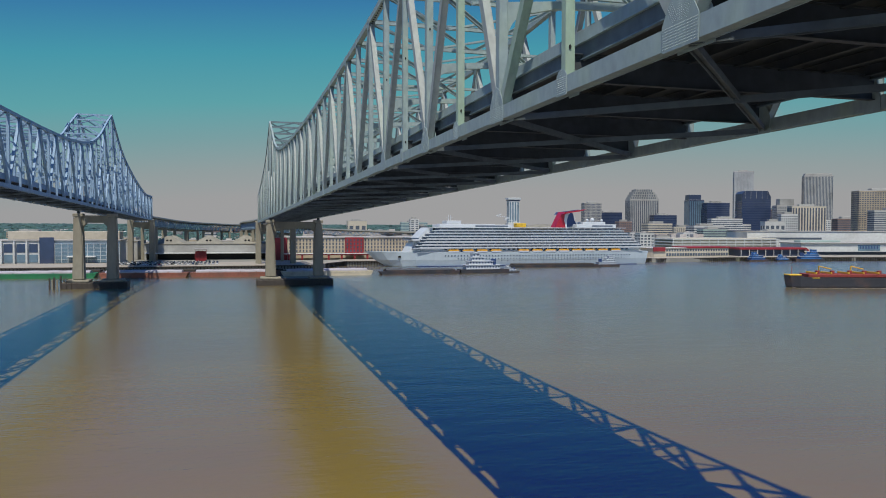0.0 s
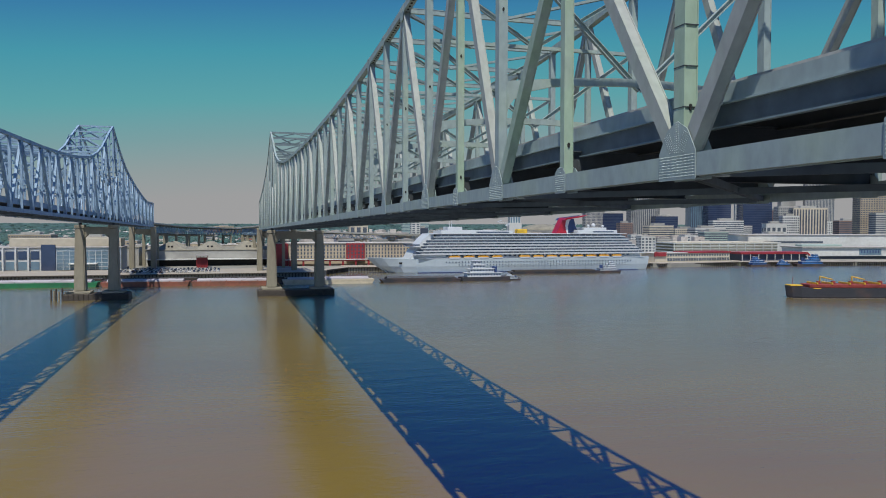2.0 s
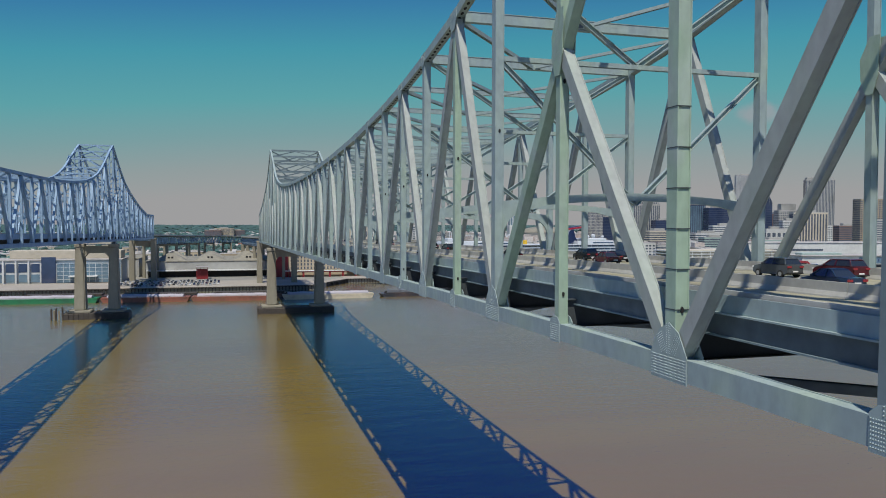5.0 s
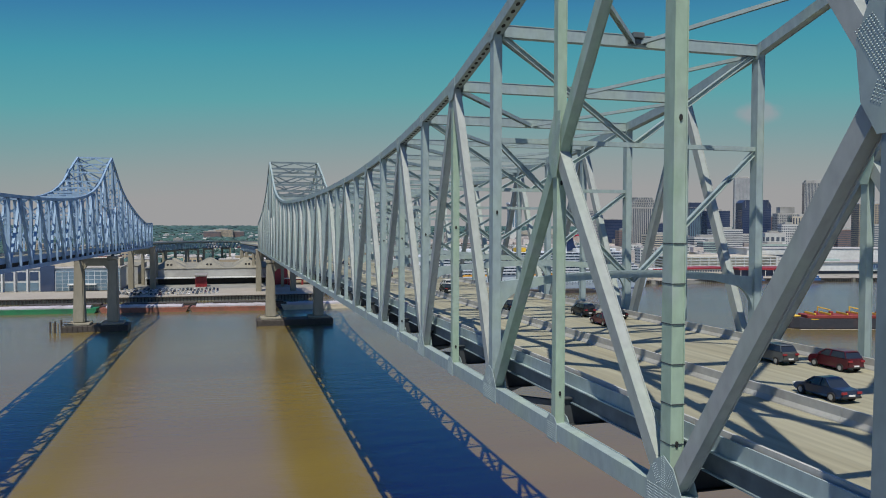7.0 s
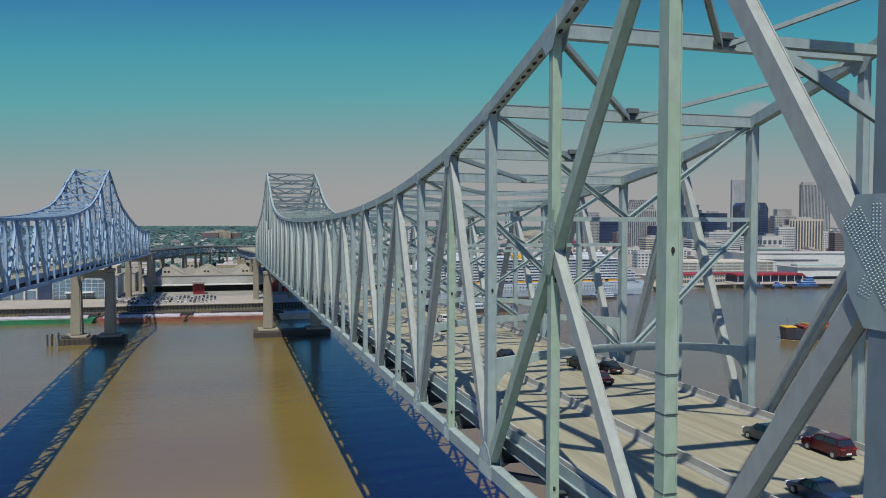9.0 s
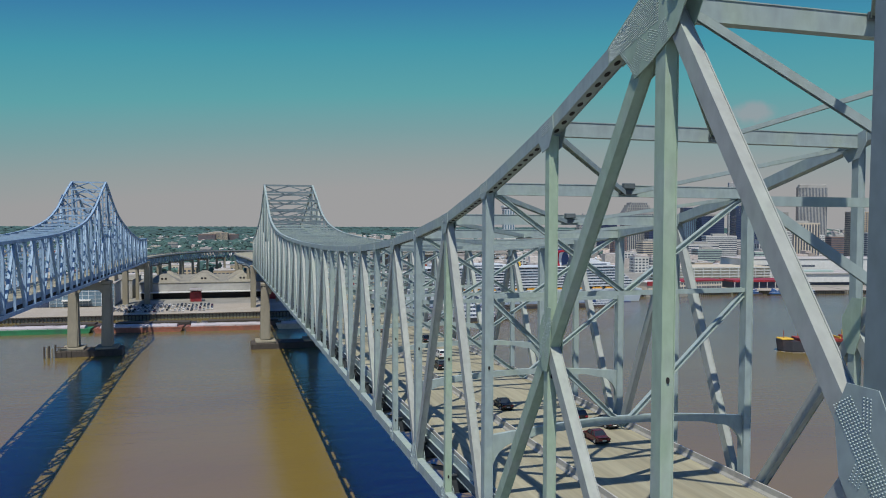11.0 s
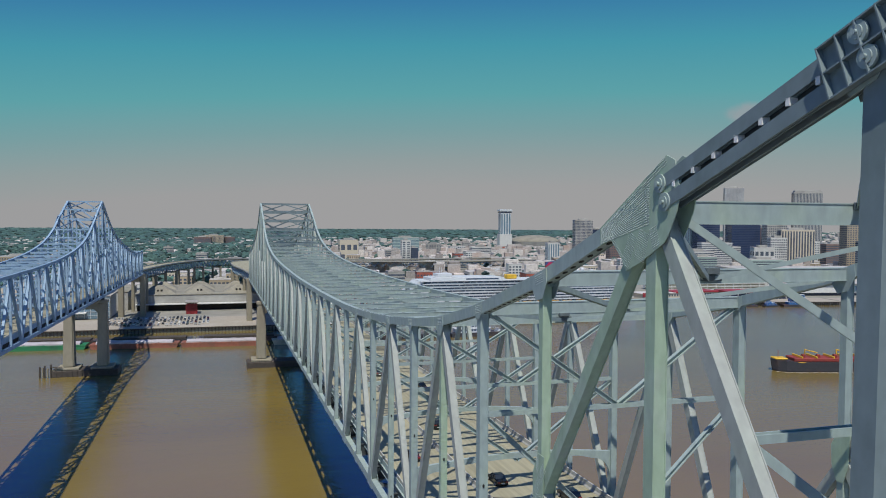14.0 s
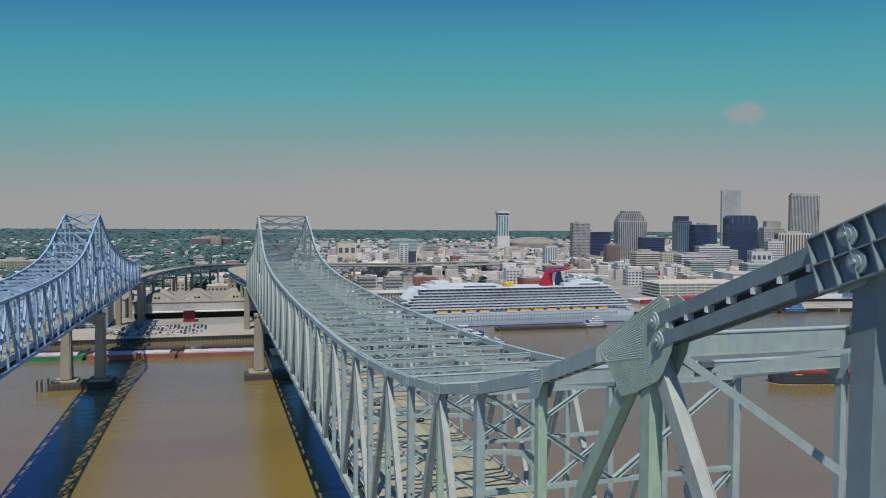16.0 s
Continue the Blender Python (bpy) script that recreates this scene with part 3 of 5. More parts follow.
    if near:
        # access holes and splice bands on the closest posts, perforations under the closest upper chords
        bm = bmesh.new()                                 # dark oval plug: the shade of a slot in the chord cover plates, put into colour
        prism(bm, [(0.17 * math.cos(i * math.pi / 6), 0.31 * math.sin(i * math.pi / 6)) for i in range(12)], "z", -0.505, 0.485)
        perforation = mesh_of("perforation", bm, HOLE)
        for j in range(0, 7):
            lo, up = P[0, j, 0], P[0, j, 1]
            for f in (0.075, 0.5):
                q = lo.lerp(up, f)
                # near-black plug painted as the shade inside an access hole
                bm = bmesh.new()
                prism(bm, [(q.x + 0.10 * math.cos(i * math.pi / 5), q.z + 0.19 * math.sin(i * math.pi / 5)) for i in range(10)], "y", q.y - (0.52 if j % 2 == 0 else 0.38), q.y - 0.2)
                part("access_hole", bm, HOLE, root)
            a, b = P[0, j, 1], P[0, j + 1, 1]
            d = (b - a).normalized()
            m = Matrix((Vector((1, 0, 0)), d, Vector((1, 0, 0)).cross(d))).transposed().to_4x4()
            for i in range(12):
                ob = part("perforation", perforation, None, root)
                ob.matrix_basis = Matrix.Translation(a.lerp(b, (i + 0.5) / 12)) @ m
        for k in range(6):
            z = low_z(36.5) + 3.2 + k * 2.25
            part("splice_band", box_mesh((24.6 - 0.445, node_y(0) - 0.52, z), (24.6 + 0.445, node_y(0) + 0.52, z + 0.05)), STEEL_DARK, root)
    return root, P


def build_pier(label, xs, y, top):
    """A river pier: timber-fendered base, two tapered legs and a cross beam."""
    w = xs[1] - xs[0]
    root = thing("bridge_pier", label, "pier", "bridge piers", at=(sum(xs) / 2, y, 0))
    h = w / 2
    bm = bmesh.new()
    add_box(bm, (-h - 8.5, -7.0, -3), (h + 8.5, 7.0, 3.6), 0.5)
    part("base", bm, FENDER, root, "dark timber fender round the base")
    for s in (-1, 1):
        part("footing", box_mesh((s * h - 6, -6.2, 3.6), (s * h + 6, 6.2, 5.0), 0.3), PIER, root, "stained concrete footing")
    for s in (-1, 1):
        bm = bmesh.new()
        pts0 = [(-3.0, -4.2), (3.0, -4.2), (3.0, 4.2), (-3.0, 4.2)]
        fs = prism(bm, [(s * h + a, b) for a, b in pts0], "z", 4.9, top - 3.0)
        for v in bm.verts:
            if v.co.z > 10:
                v.co.x = s * h + (v.co.x - s * h) * 0.78
                v.co.y *= 0.7
        bmesh.ops.bevel(bm, geom=list(bm.edges), offset=0.6, segments=2, affect="EDGES")
        part("leg", bm, PIER, root)
        part("cap", box_mesh((s * h - 2.7, -3.2, top - 3.2), (s * h + 2.7, 3.2, top - 1.3), 0.25), PIER, root)
        part("bearing", box_mesh((s * h - 0.8, -0.9, top - 1.3), (s * h + 0.8, 0.9, top), 0.1), STEEL_DARK, root)
    bm = bmesh.new()
    prism(bm, [(-h + 2.2, top - 9.0), (-h + 4.5, top - 6.6), (h - 4.5, top - 6.6), (h - 2.2, top - 9.0), (h - 2.2, top - 2.4), (-h + 2.2, top - 2.4)], "y", -1.9, 1.9)
    part("cross_beam", bm, PIER, root)
    bm = bmesh.new()
    for i in range(14):
        x = -h - 8.2 + (w + 16.4) * i / 13
        add_box(bm, (x - 0.18, -7.35, -2), (x + 0.18, -7.0, 3.9))
    part("fender_piling", bm, FENDER, root)["kind"] = "stuff"
    return root


near_bridge, NP = build_bridge("light grey-green riveted steel truss bridge over the river", (24.6, 53.4), STEEL, True, "twin bridges", 46)
GRADE["lift"] = 3.5
far_bridge, FP = build_bridge("older blue-grey riveted steel truss bridge over the river", (-80.2, -62.5), STEEL_OLD, False, "twin bridges", 50)
build_pier("tall tan concrete pier of the older bridge in the river", (-80.2, -62.5), PIER_Y, low_z(PIER_Y) - 0.6)
GRADE["lift"] = 0.0
build_pier("tall tan concrete pier with two legs standing in the river", (25.9, 54.7), PIER_Y, low_z(PIER_Y) - 0.6)
build_pier("tall concrete pier of the newer bridge behind the viewpoint", (24.6, 53.4), 8.4, low_z(8.4) - 0.6)
build_pier("tall concrete pier of the older bridge behind the viewpoint", (-80.2, -62.5), 8.4, low_z(8.4) + 2.9)
build_pier("concrete end pier of the newer bridge in the river", (24.6, 53.4), node_y(FIRST), low_z(8.4) - 0.6)
build_pier("concrete end pier of the older bridge in the river", (-80.2, -62.5), node_y(FIRST), low_z(8.4) + 2.9)

# ------------------------------------------------------------------ river and land
bm = bmesh.new()
bm.faces.new([bm.verts.new(q) for q in ((-4800, -4800, 0), (4800, -4800, 0), (4800, 900, 0), (-4800, 900, 0))])
tagged(new("water", mesh_of("water", bm, WATER)), "muddy brown river water with small ripples", "river", kind="structure")

BANK = ((-4700, 700), (-700, 660), (-250, 630), (70, 624), (100, 690), (420, 692), (440, 680), (530, 694), (660, 668), (760, 650), (1500, 480), (3000, 0), (4600, -700))


def bank_y(x):
    for (a, b), (c, d) in zip(BANK, BANK[1:]):
        if a <= x <= c:
            return b + (d - b) * (x - a) / (c - a)
    return BANK[0][1] if x < 0 else BANK[-1][1]


def land_z(x, y):
    r = math.hypot(x, y)
    s = min(1, max(0, (r - 2600) / 2150))
    return 4.0 + 40 * s * s * (3 - 2 * s)


verts, faces = [], []
xs_ = [-4700, -4200, -3500, -2800, -2200, -1700, -1200, -900, -700, -500, -350, -250, -100, 70, 100, 250, 420, 440, 530, 660, 760, 1000, 1250, 1500, 1900, 2400, 3000, 3600, 4200, 4600]
NR = 36
for x in xs_:
    y0 = bank_y(x)
    y1 = max(math.sqrt(max(1.0, 4850 ** 2 - x * x)), y0 + 50)
    verts.append((x, y0, -3.0))
    for k in range(NR + 1):
        y = y0 + (y1 - y0) * (k / NR) ** 1.5
        verts.append((x, y, land_z(x, y)))
W_ = NR + 2
for i in range(len(xs_) - 1):
    for k in range(W_ - 1):
        faces.append((i * W_ + k, (i + 1) * W_ + k, (i + 1) * W_ + k + 1, i * W_ + k + 1))
tagged(new("ground", data_mesh("ground", verts, faces, LAND)), "flat city ground reaching the hazy horizon", "ground", kind="structure")


# ------------------------------------------------------------------ wharves
def wharf(x0, y0, x1, y1, depth, label):
    """A concrete apron on rows of dark piles along the bank."""
    root = thing("wharf", label, "wharf", "river wharves", at=((x0 + x1) / 2, (y0 + y1) / 2, 0), turn=math.degrees(math.atan2(y1 - y0, x1 - x0)))
    n = math.hypot(x1 - x0, y1 - y0) / 2
    part("apron", box_mesh((-n, -3, 3.6), (n, depth, 4.35), 0.08), APRON, root)
    part("fender_beam", box_mesh((-n, -3.3, 3.3), (n, -3.004, 4.1), 0.05), FENDER, root)
    bm = bmesh.new()
    k = int(2 * n / 2.6)
    for i in range(k + 1):
        x = -n + 2 * n * i / k
        add_box(bm, (x - 0.35, -2.9, -2), (x + 0.35, -2.2, 3.6))
    ob = part("piling", bm, FENDER, root)
    ob["kind"] = "stuff"
    return root


APRON = mat("wharf_concrete", (0.32, 0.285, 0.23), 0.85, vary=0.12, grain=0.6, broad=0.05, tint=(0.36, 0.33, 0.28))
wharf(-330, 633, 72, 626, 62, "pale concrete wharf on dark timber piles along the river")
wharf(80, 652, 104, 690, 6, "short pale concrete wharf return on dark piles")
wharf(104, 692, 424, 692, 34, "long concrete cruise wharf on dark piles")
wharf(428, 684, 530, 694, 40, "concrete wharf on piles below the terminal")
wharf(534, 693, 660, 668, 40, "concrete wharf on piles by the ferry landing")
wharf(664, 667, 900, 616, 40, "concrete wharf on piles along the downtown riverfront")


# ------------------------------------------------------------------ buildings
GLASSES = {}


def glass(name, colour, rough=0.12):
    if name not in GLASSES:
        GLASSES[name] = mat(name, colour, rough, vary=0.15, grain=0.15, broad=0.03, spec=0.8)
    return GLASSES[name]


G_BLUE = glass("blue_black_glass", (0.035, 0.055, 0.11))
G_GREY = glass("grey_window_glass", (0.09, 0.11, 0.14))
# tower glass toned close to the sky, distance haze painted in
G_PALE = glass("haze_toned_glass", (0.32, 0.34, 0.345), 0.5)
G_TEAL = glass("pale_blue_glass", (0.14, 0.22, 0.28))
WALLS = {
    "white": mat("white_plaster", (0.56, 0.57, 0.545), 0.8, vary=0.09, grain=0.3, broad=0.03, tint=(0.46, 0.46, 0.43), obj=0.08),
    "cream": mat("cream_masonry", (0.50, 0.45, 0.35), 0.85, vary=0.08, grain=0.3, broad=0.03, tint=(0.41, 0.37, 0.29), obj=0.1),
    "tan": mat("tan_brick", (0.40, 0.335, 0.24), 0.85, vary=0.1, grain=0.4, broad=0.05, obj=0.15),
    "red": mat("red_brick", (0.34, 0.10, 0.07), 0.85, vary=0.12, grain=0.4, broad=0.05, obj=0.15),
    "grey": mat("grey_concrete", (0.35, 0.35, 0.325), 0.85, vary=0.08, grain=0.3, broad=0.03, obj=0.12),
    "dark": mat("dark_navy_panels", (0.035, 0.050, 0.095), 0.35, vary=0.1, grain=0.2, broad=0.03),
    "pale": mat("pale_blue_grey_panels", (0.50, 0.54, 0.55), 0.6, vary=0.05, grain=0.2, broad=0.02),
    # panels of the tall far tower carry the haze in their base colour
    "haze": mat("haze_toned_panels", (0.35, 0.355, 0.355), 0.6, vary=0.03, grain=0.2, broad=0.02),
    "green": mat("pale_green_panels", (0.34, 0.44, 0.40), 0.6, vary=0.08, grain=0.2, broad=0.02),
    "brown": mat("brown_granite", (0.20, 0.13, 0.11), 0.6, vary=0.08, grain=0.2, broad=0.02),
}
ROOF_L = mat("pale_flat_roof", (0.42, 0.40, 0.375), 0.9, vary=0.15, grain=0.3, broad=0.05, obj=0.2)
ROOF_T = mat("tan_gravel_roof", (0.235, 0.222, 0.175), 0.9, vary=0.18, grain=0.3, broad=0.05, tint=(0.17, 0.16, 0.13))
ROOF_D = mat("dark_flat_roof", (0.25, 0.235, 0.22), 0.9, vary=0.2, grain=0.3, broad=0.05, obj=0.2)
FUNNEL_R = mat("funnel_red", (0.36, 0.012, 0.03), 0.4, vary=0.06, grain=0.5, broad=0.06)
RED = mat("red_paint", (0.29, 0.026, 0.032), 0.5, vary=0.08, grain=0.5, broad=0.06)


def facade_block(root, w, d, h, wall, pane, style, floor=3.8, bay=4.2, base=0.0, roof=ROOF_L):
    """Walls with real recessed window strips (rows), upright ribs or a grid of piers, and a flat roof with plant boxes."""
    part("wall", box_mesh((-w / 2, -d / 2, base), (w / 2, d / 2, h)), wall, root)
    bm = bmesh.new()
    n = max(1, int((h - base - 2.5) / floor))
    step = (h - base - 2.5) / n
    if style in ("rows", "grid"):
        for i in range(n):
            z = base + 1.6 + i * step
            if style == "rows":
                add_box(bm, (-w / 2 - 0.04, -d / 2 - 0.06, z), (w / 2 + 0.04, d / 2 + 0.06, z + step * 0.5))
            else:
                k = max(2, int(w / bay))
                for c in range(k):
                    x = -w / 2 + w * (c + 0.5) / k
                    add_box(bm, (x - w / k * 0.31, -d / 2 - 0.06, z), (x + w / k * 0.31, -d / 2 + 0.5, z + step * 0.55))
                k = max(2, int(d / bay))
                for c in range(k):
                    y = -d / 2 + d * (c + 0.5) / k
                    for sx in (-1, 1):
                        add_box(bm, (min(sx * w / 2, sx * (w / 2 + 0.06)) - (0.3 if sx > 0 else 0), y - d / k * 0.31, z),
                                (max(sx * w / 2, sx * (w / 2 + 0.06)) + (0.3 if sx < 0 else 0), y + d / k * 0.31, z + step * 0.55))
    else:                                             # ribs: tall upright strips of glass
        k = max(3, int(w / bay))
        for c in range(k):
            x = -w / 2 + w * (c + 0.5) / k
            add_box(bm, (x - w / k * 0.28, -d / 2 - 0.06, base + 3), (x + w / k * 0.28, -d / 2 + 0.5, h - 3))
        k = max(3, int(d / bay))
        for c in range(k):
            y = -d / 2 + d * (c + 0.5) / k
            for sx in (-1, 1):
                add_box(bm, (sx * w / 2 - 0.3, y - d / k * 0.28, base + 3), (sx * w / 2 + 0.3, y + d / k * 0.28, h - 3))
    part("glazing", bm, pane, root)["kind"] = "stuff"
    part("roof", box_mesh((-w / 2 - 0.2, -d / 2 - 0.2, h), (w / 2 + 0.2, d / 2 + 0.2, h + 0.7), 0.1), roof, root)
    return root


def tower(label, x, y, w, d, h, wall, pane, style, turn=0.0, floor=3.8, bay=4.2, plant=True, name="office_tower"):
    root = thing(name, label, "building", "downtown towers", at=(x, y, land_z(x, y) - 0.5), turn=turn)
    facade_block(root, w, d, h, WALLS[wall], pane, style, floor, bay)
    if plant:
        part("roof_plant", box_mesh((-w * 0.25, -d * 0.25, h + 0.7), (w * 0.2, d * 0.25, h + 4.5), 0.2), WALLS["grey"], root)
    return root


# ------------------------------------------------------------------ downtown towers
t_ = thing("office_tower", "pale tower with a flared crown and dark upright side", "building", "downtown towers", at=(941, 2400, 3.5), turn=-6)
facade_block(t_, 36, 30, 122, WALLS["pale"], G_TEAL, "ribs", bay=9)
part("crown", box_mesh((-22, -18, 127), (22, 18, 134), 0.4), WALLS["pale"], t_)
part("crown_windows", box_mesh((-20, -16, 122.8), (20, 16, 127), 0.1), G_BLUE, t_)
part("podium", box_mesh((-21.5, -18, 0), (21.5, 18, 50), 0.3), WALLS["white"], t_)
tower("dark grey slab hotel tower with rows of windows", 901, 1750, 45, 30, 95, "grey", G_BLUE, "grid", turn=-12, bay=3.2)
tower("dark blue glass office block", 955, 1760, 62, 34, 72, "dark", G_BLUE, "rows", turn=-12)
t_ = thing("office_tower", "pale grey hotel tower with stepped rounded shoulders", "building", "downtown towers", at=(957, 1600, 3.5), turn=-10)
facade_block(t_, 70, 34, 100, WALLS["grey"], G_GREY, "ribs", bay=4.4)
for k, (w_, h_) in enumerate(((66, 106), (60, 112), (52, 118), (40, 124))):
    z_ = (100.7, 106, 112, 118)[k]
    part("shoulder", box_mesh((-w_ / 2, -16, z_), (w_ / 2, 16, h_), 0.2), WALLS["grey"], t_)
    bm = bmesh.new()
    for c in range(int(w_ / 4.4)):
        x_ = -w_ / 2 + 4.4 * (c + 0.5)
        add_box(bm, (x_ - 1.2, -16.1, z_ + 0.5), (x_ + 1.2, -15.5, h_ - 1))
    part("glazing", bm, G_GREY, t_)["kind"] = "stuff"
tower("low dark blue glass block with bright edges", 980, 1545, 54, 30, 62, "dark", G_BLUE, "rows", turn=-10)
t_ = tower("slate-blue office tower with a notched crown", 1101, 1600, 36, 36, 100, "dark", G_TEAL, "ribs", turn=-14, bay=5, plant=False)
part("crown", box_mesh((-17, -14, 100.8), (12, 14, 113), 0.3), WALLS["dark"], t_)
tower("dark blue office slab banded with glass", 1126, 1550, 54, 34, 92, "dark", G_BLUE, "rows", turn=-14, floor=4.4)
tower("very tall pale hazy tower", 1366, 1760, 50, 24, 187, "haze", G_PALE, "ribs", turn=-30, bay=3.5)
t_ = thing("office_tower", "black-blue glass tower with chamfered top corners", "building", "downtown towers", at=(1112, 1400, 3.5), turn=-18)
bm = bmesh.new()
prism(bm, [(-31, 0), (31, 0), (31, 100), (25, 113), (-25, 113), (-31, 107)], "y", -20, 20)
part("wall", bm, WALLS["dark"], t_)
bm = bmesh.new()
for i in range(24):
    add_box(bm, (-31.08, -20.12, 4 + i * 3.7), (31.08, 20.12, 6.2 + i * 3.7))
part("glazing", bm, G_BLUE, t_)["kind"] = "stuff"
bm = bmesh.new()
for k in range(5):
    add_box(bm, (-24 + k * 12, -20.3, 96), (-23.6 + k * 12, -20.0, 112))
part("crown_rib", bm, WALLS["grey"], t_)["kind"] = "stuff"
tower("narrow brown granite office tower", 1292, 1550, 23, 24, 78, "brown", G_GREY, "ribs", turn=-18)
t_ = tower("grey stepped art deco tower", 1282, 1500, 48, 30, 86, "grey", G_GREY, "grid", turn=-18)
part("setback", box_mesh((-17, -11, 86.8), (17, 11, 102), 0.3), WALLS["grey"], t_)
tower("white block with a grid of square windows", 1075, 1250, 32, 22, 60, "white", G_GREY, "grid", turn=-20, bay=4, floor=4.5)
tower("cream hotel slab with gold upright strips", 1122, 1252, 66, 26, 76, "cream", G_GREY, "ribs", turn=-20, bay=5.5)
t_ = tower("tall pale stone office tower with close ribs", 1558, 1700, 72, 36, 176, "grey", G_GREY, "ribs", turn=-32, bay=3.6, plant=False)
part("crown", box_mesh((-33, -16, 176.8), (33, 16, 182), 0.3), WALLS["grey"], t_)
tower("white stepped apartment block", 929, 1250, 60, 24, 50, "white", G_GREY, "rows", turn=-16, floor=3.4)
tower("plain white block wall", 957, 1150, 36, 24, 44, "white", G_GREY, "grid", turn=-20, bay=9, floor=12)
tower("tan hotel tower with balconies and a roof house", 1052, 1000, 92, 30, 94, "tan", G_GREY, "grid", turn=-22, bay=4, floor=3.4)
tower("grey apartment tower with long balconies", 1016, 940, 80, 24, 60, "grey", G_GREY, "rows", turn=-22, floor=3.3)
tower("brown office block beside the hotel", 1120, 1150, 40, 26, 50, "brown", G_GREY, "rows", turn=-20)
tower("plain beige hospital block", 286, 1700, 42, 26, 46, "cream", G_GREY, "grid", turn=0, bay=14, floor=16)
tower("pale green office block beyond the houses", 494, 2000, 72, 24, 46, "green", G_TEAL, "rows", turn=-5)
tower("white slab block with a dark side", 371, 1500, 18, 20, 49, "white", G_GREY, "grid", turn=-5, bay=9)
tower("dark grey block beside a white slab", 389, 1505, 17, 20, 34, "dark", G_GREY, "rows", turn=-5)
tower("pale blue-striped apartment block", 700, 1500, 26, 22, 44, "white", G_TEAL, "ribs", turn=-8, bay=5)
tower("grey brick block by the avenue", 840, 1480, 30, 24, 46, "brown", G_GREY, "grid", turn=-8)
for x, y, w, h, wall, style in ((-50, 2900, 60, 28, "brown", "rows"), (-10, 2920, 70, 34, "tan", "grid"), (40, 2950, 50, 26, "brown", "rows"), (-230, 1500, 60, 18, "cream", "rows"), (-330, 1480, 70, 22, "tan", "grid"),
                                (560, 1950, 40, 30, "grey", "grid"), (640, 1800, 50, 26, "white", "rows"), (1010, 1330, 60, 40, "white", "rows"), (890, 1330, 50, 34, "cream", "grid"), (850, 1200, 60, 36, "white", "rows"),
                                (780, 1250, 50, 40, "cream", "rows"), (800, 1110, 44, 30, "green", "rows"), (900, 1080, 60, 26, "green", "rows"), (1230, 1350, 60, 50, "white", "grid")):
    tower("mid-rise %s city block with rows of windows" % {"brown": "brown brick", "tan": "tan brick", "cream": "cream", "grey": "grey", "white": "white", "green": "pale green"}[wall],
          x, y, w, w * 0.5, h, wall, G_GREY, style, turn=random.uniform(-15, 0), name="city_block")
# the stadium dome far behind the towers
dome = thing("stadium_dome", "low pale stadium dome on the skyline", "stadium", at=(1075, 2450, 4))
bm = bmesh.new()
bmesh.ops.create_uvsphere(bm, u_segments=40, v_segments=14, radius=1, matrix=Matrix.Diagonal((90, 90, 24, 1)) @ Matrix.Translation((0, 0, 0.9)))
part("roof", bm, ROOF_T, dome)
bm = bmesh.new()
bmesh.ops.create_cone(bm, cap_ends=True, segments=40, radius1=84, radius2=91, depth=24, matrix=Matrix.Translation((0, 0, 12)))
part("wall", bm, WALLS["grey"], dome)


# ------------------------------------------------------------------ low city: repeated street blocks
def low_block(label, w, d, h, wall, style, roof):
    root = thing("city_block", label, "building", "low city blocks")
    facade_block(root, w, d, h, WALLS[wall], G_GREY, style, floor=3.6, bay=4.5, roof=roof)
    part("roof_plant", box_mesh((-w * 0.2, -d * 0.2, h + 0.7), (w * 0.05, d * 0.1, h + 2.6), 0.1), ROOF_L, root)
    return root


protos = [low_block("low white commercial block with a flat roof", 34, 26, 9, "white", "rows", ROOF_L), low_block("low cream city block with a flat roof", 26, 24, 12, "cream", "grid", ROOF_L),
          low_block("red brick warehouse with a flat roof", 36, 26, 13, "red", "grid", ROOF_D), low_block("tan brick city block with small windows", 28, 22, 15, "tan", "grid", ROOF_L),
          low_block("grey office block with window bands", 24, 22, 20, "grey", "rows", ROOF_D), low_block("wide white warehouse shed with a pale roof", 60, 38, 8, "white", "rows", ROOF_L),
          low_block("plain white mid-rise block", 22, 20, 24, "white", "grid", ROOF_L), low_block("long cream warehouse with a pale roof", 70, 30, 10, "cream", "grid", ROOF_L)]
rng = random.Random(7)
KEEP_OUT = ((-130, 600, 80, 905), (60, 600, 440, 790), (420, 600, 960, 800))
TAKEN = []


def free(x, y, r):
    if any(a - r < x < c + r and b - r < y < d + r for a, b, c, d in KEEP_OUT):
        return False
    for h in TAKEN:
        if (h[0] - x) ** 2 + (h[1] - y) ** 2 < (h[2] + r) ** 2:
            return False
    return True


for o in list(scene.objects):
    if o.parent is None and o.name.startswith(("office_tower", "city_block")) and o.location.length > 10:
        TAKEN.append((o.location.x, o.location.y, 30))
made = 0
first = set()
for k in range(6000):
    if made >= 220:
        break
    y = 760 + 1750 * rng.random() ** 1.3
    x = rng.uniform(-0.30 * y, 1.02 * y)
    if x < 0.02 * y and y > 1250 and rng.random() < 0.75:
        continue
    i = rng.randrange(8)
    if i == 6 and x < 0.3 * y:
        continue
    r = (26, 22, 27, 22, 20, 40, 18, 40)[i]
    if not free(x, y, r * 0.8):
        continue
    TAKEN.append((x, y, r * 0.8))
    m = pose(x, y, land_z(x, y) - 0.3, 0, 0, rng.choice((0, 90)) + rng.uniform(-8, 2) - 12 * x / y)
    if i in first:
        copy_thing(protos[i], m)
    else:
        protos[i].matrix_basis = m
        first.add(i)
    made += 1

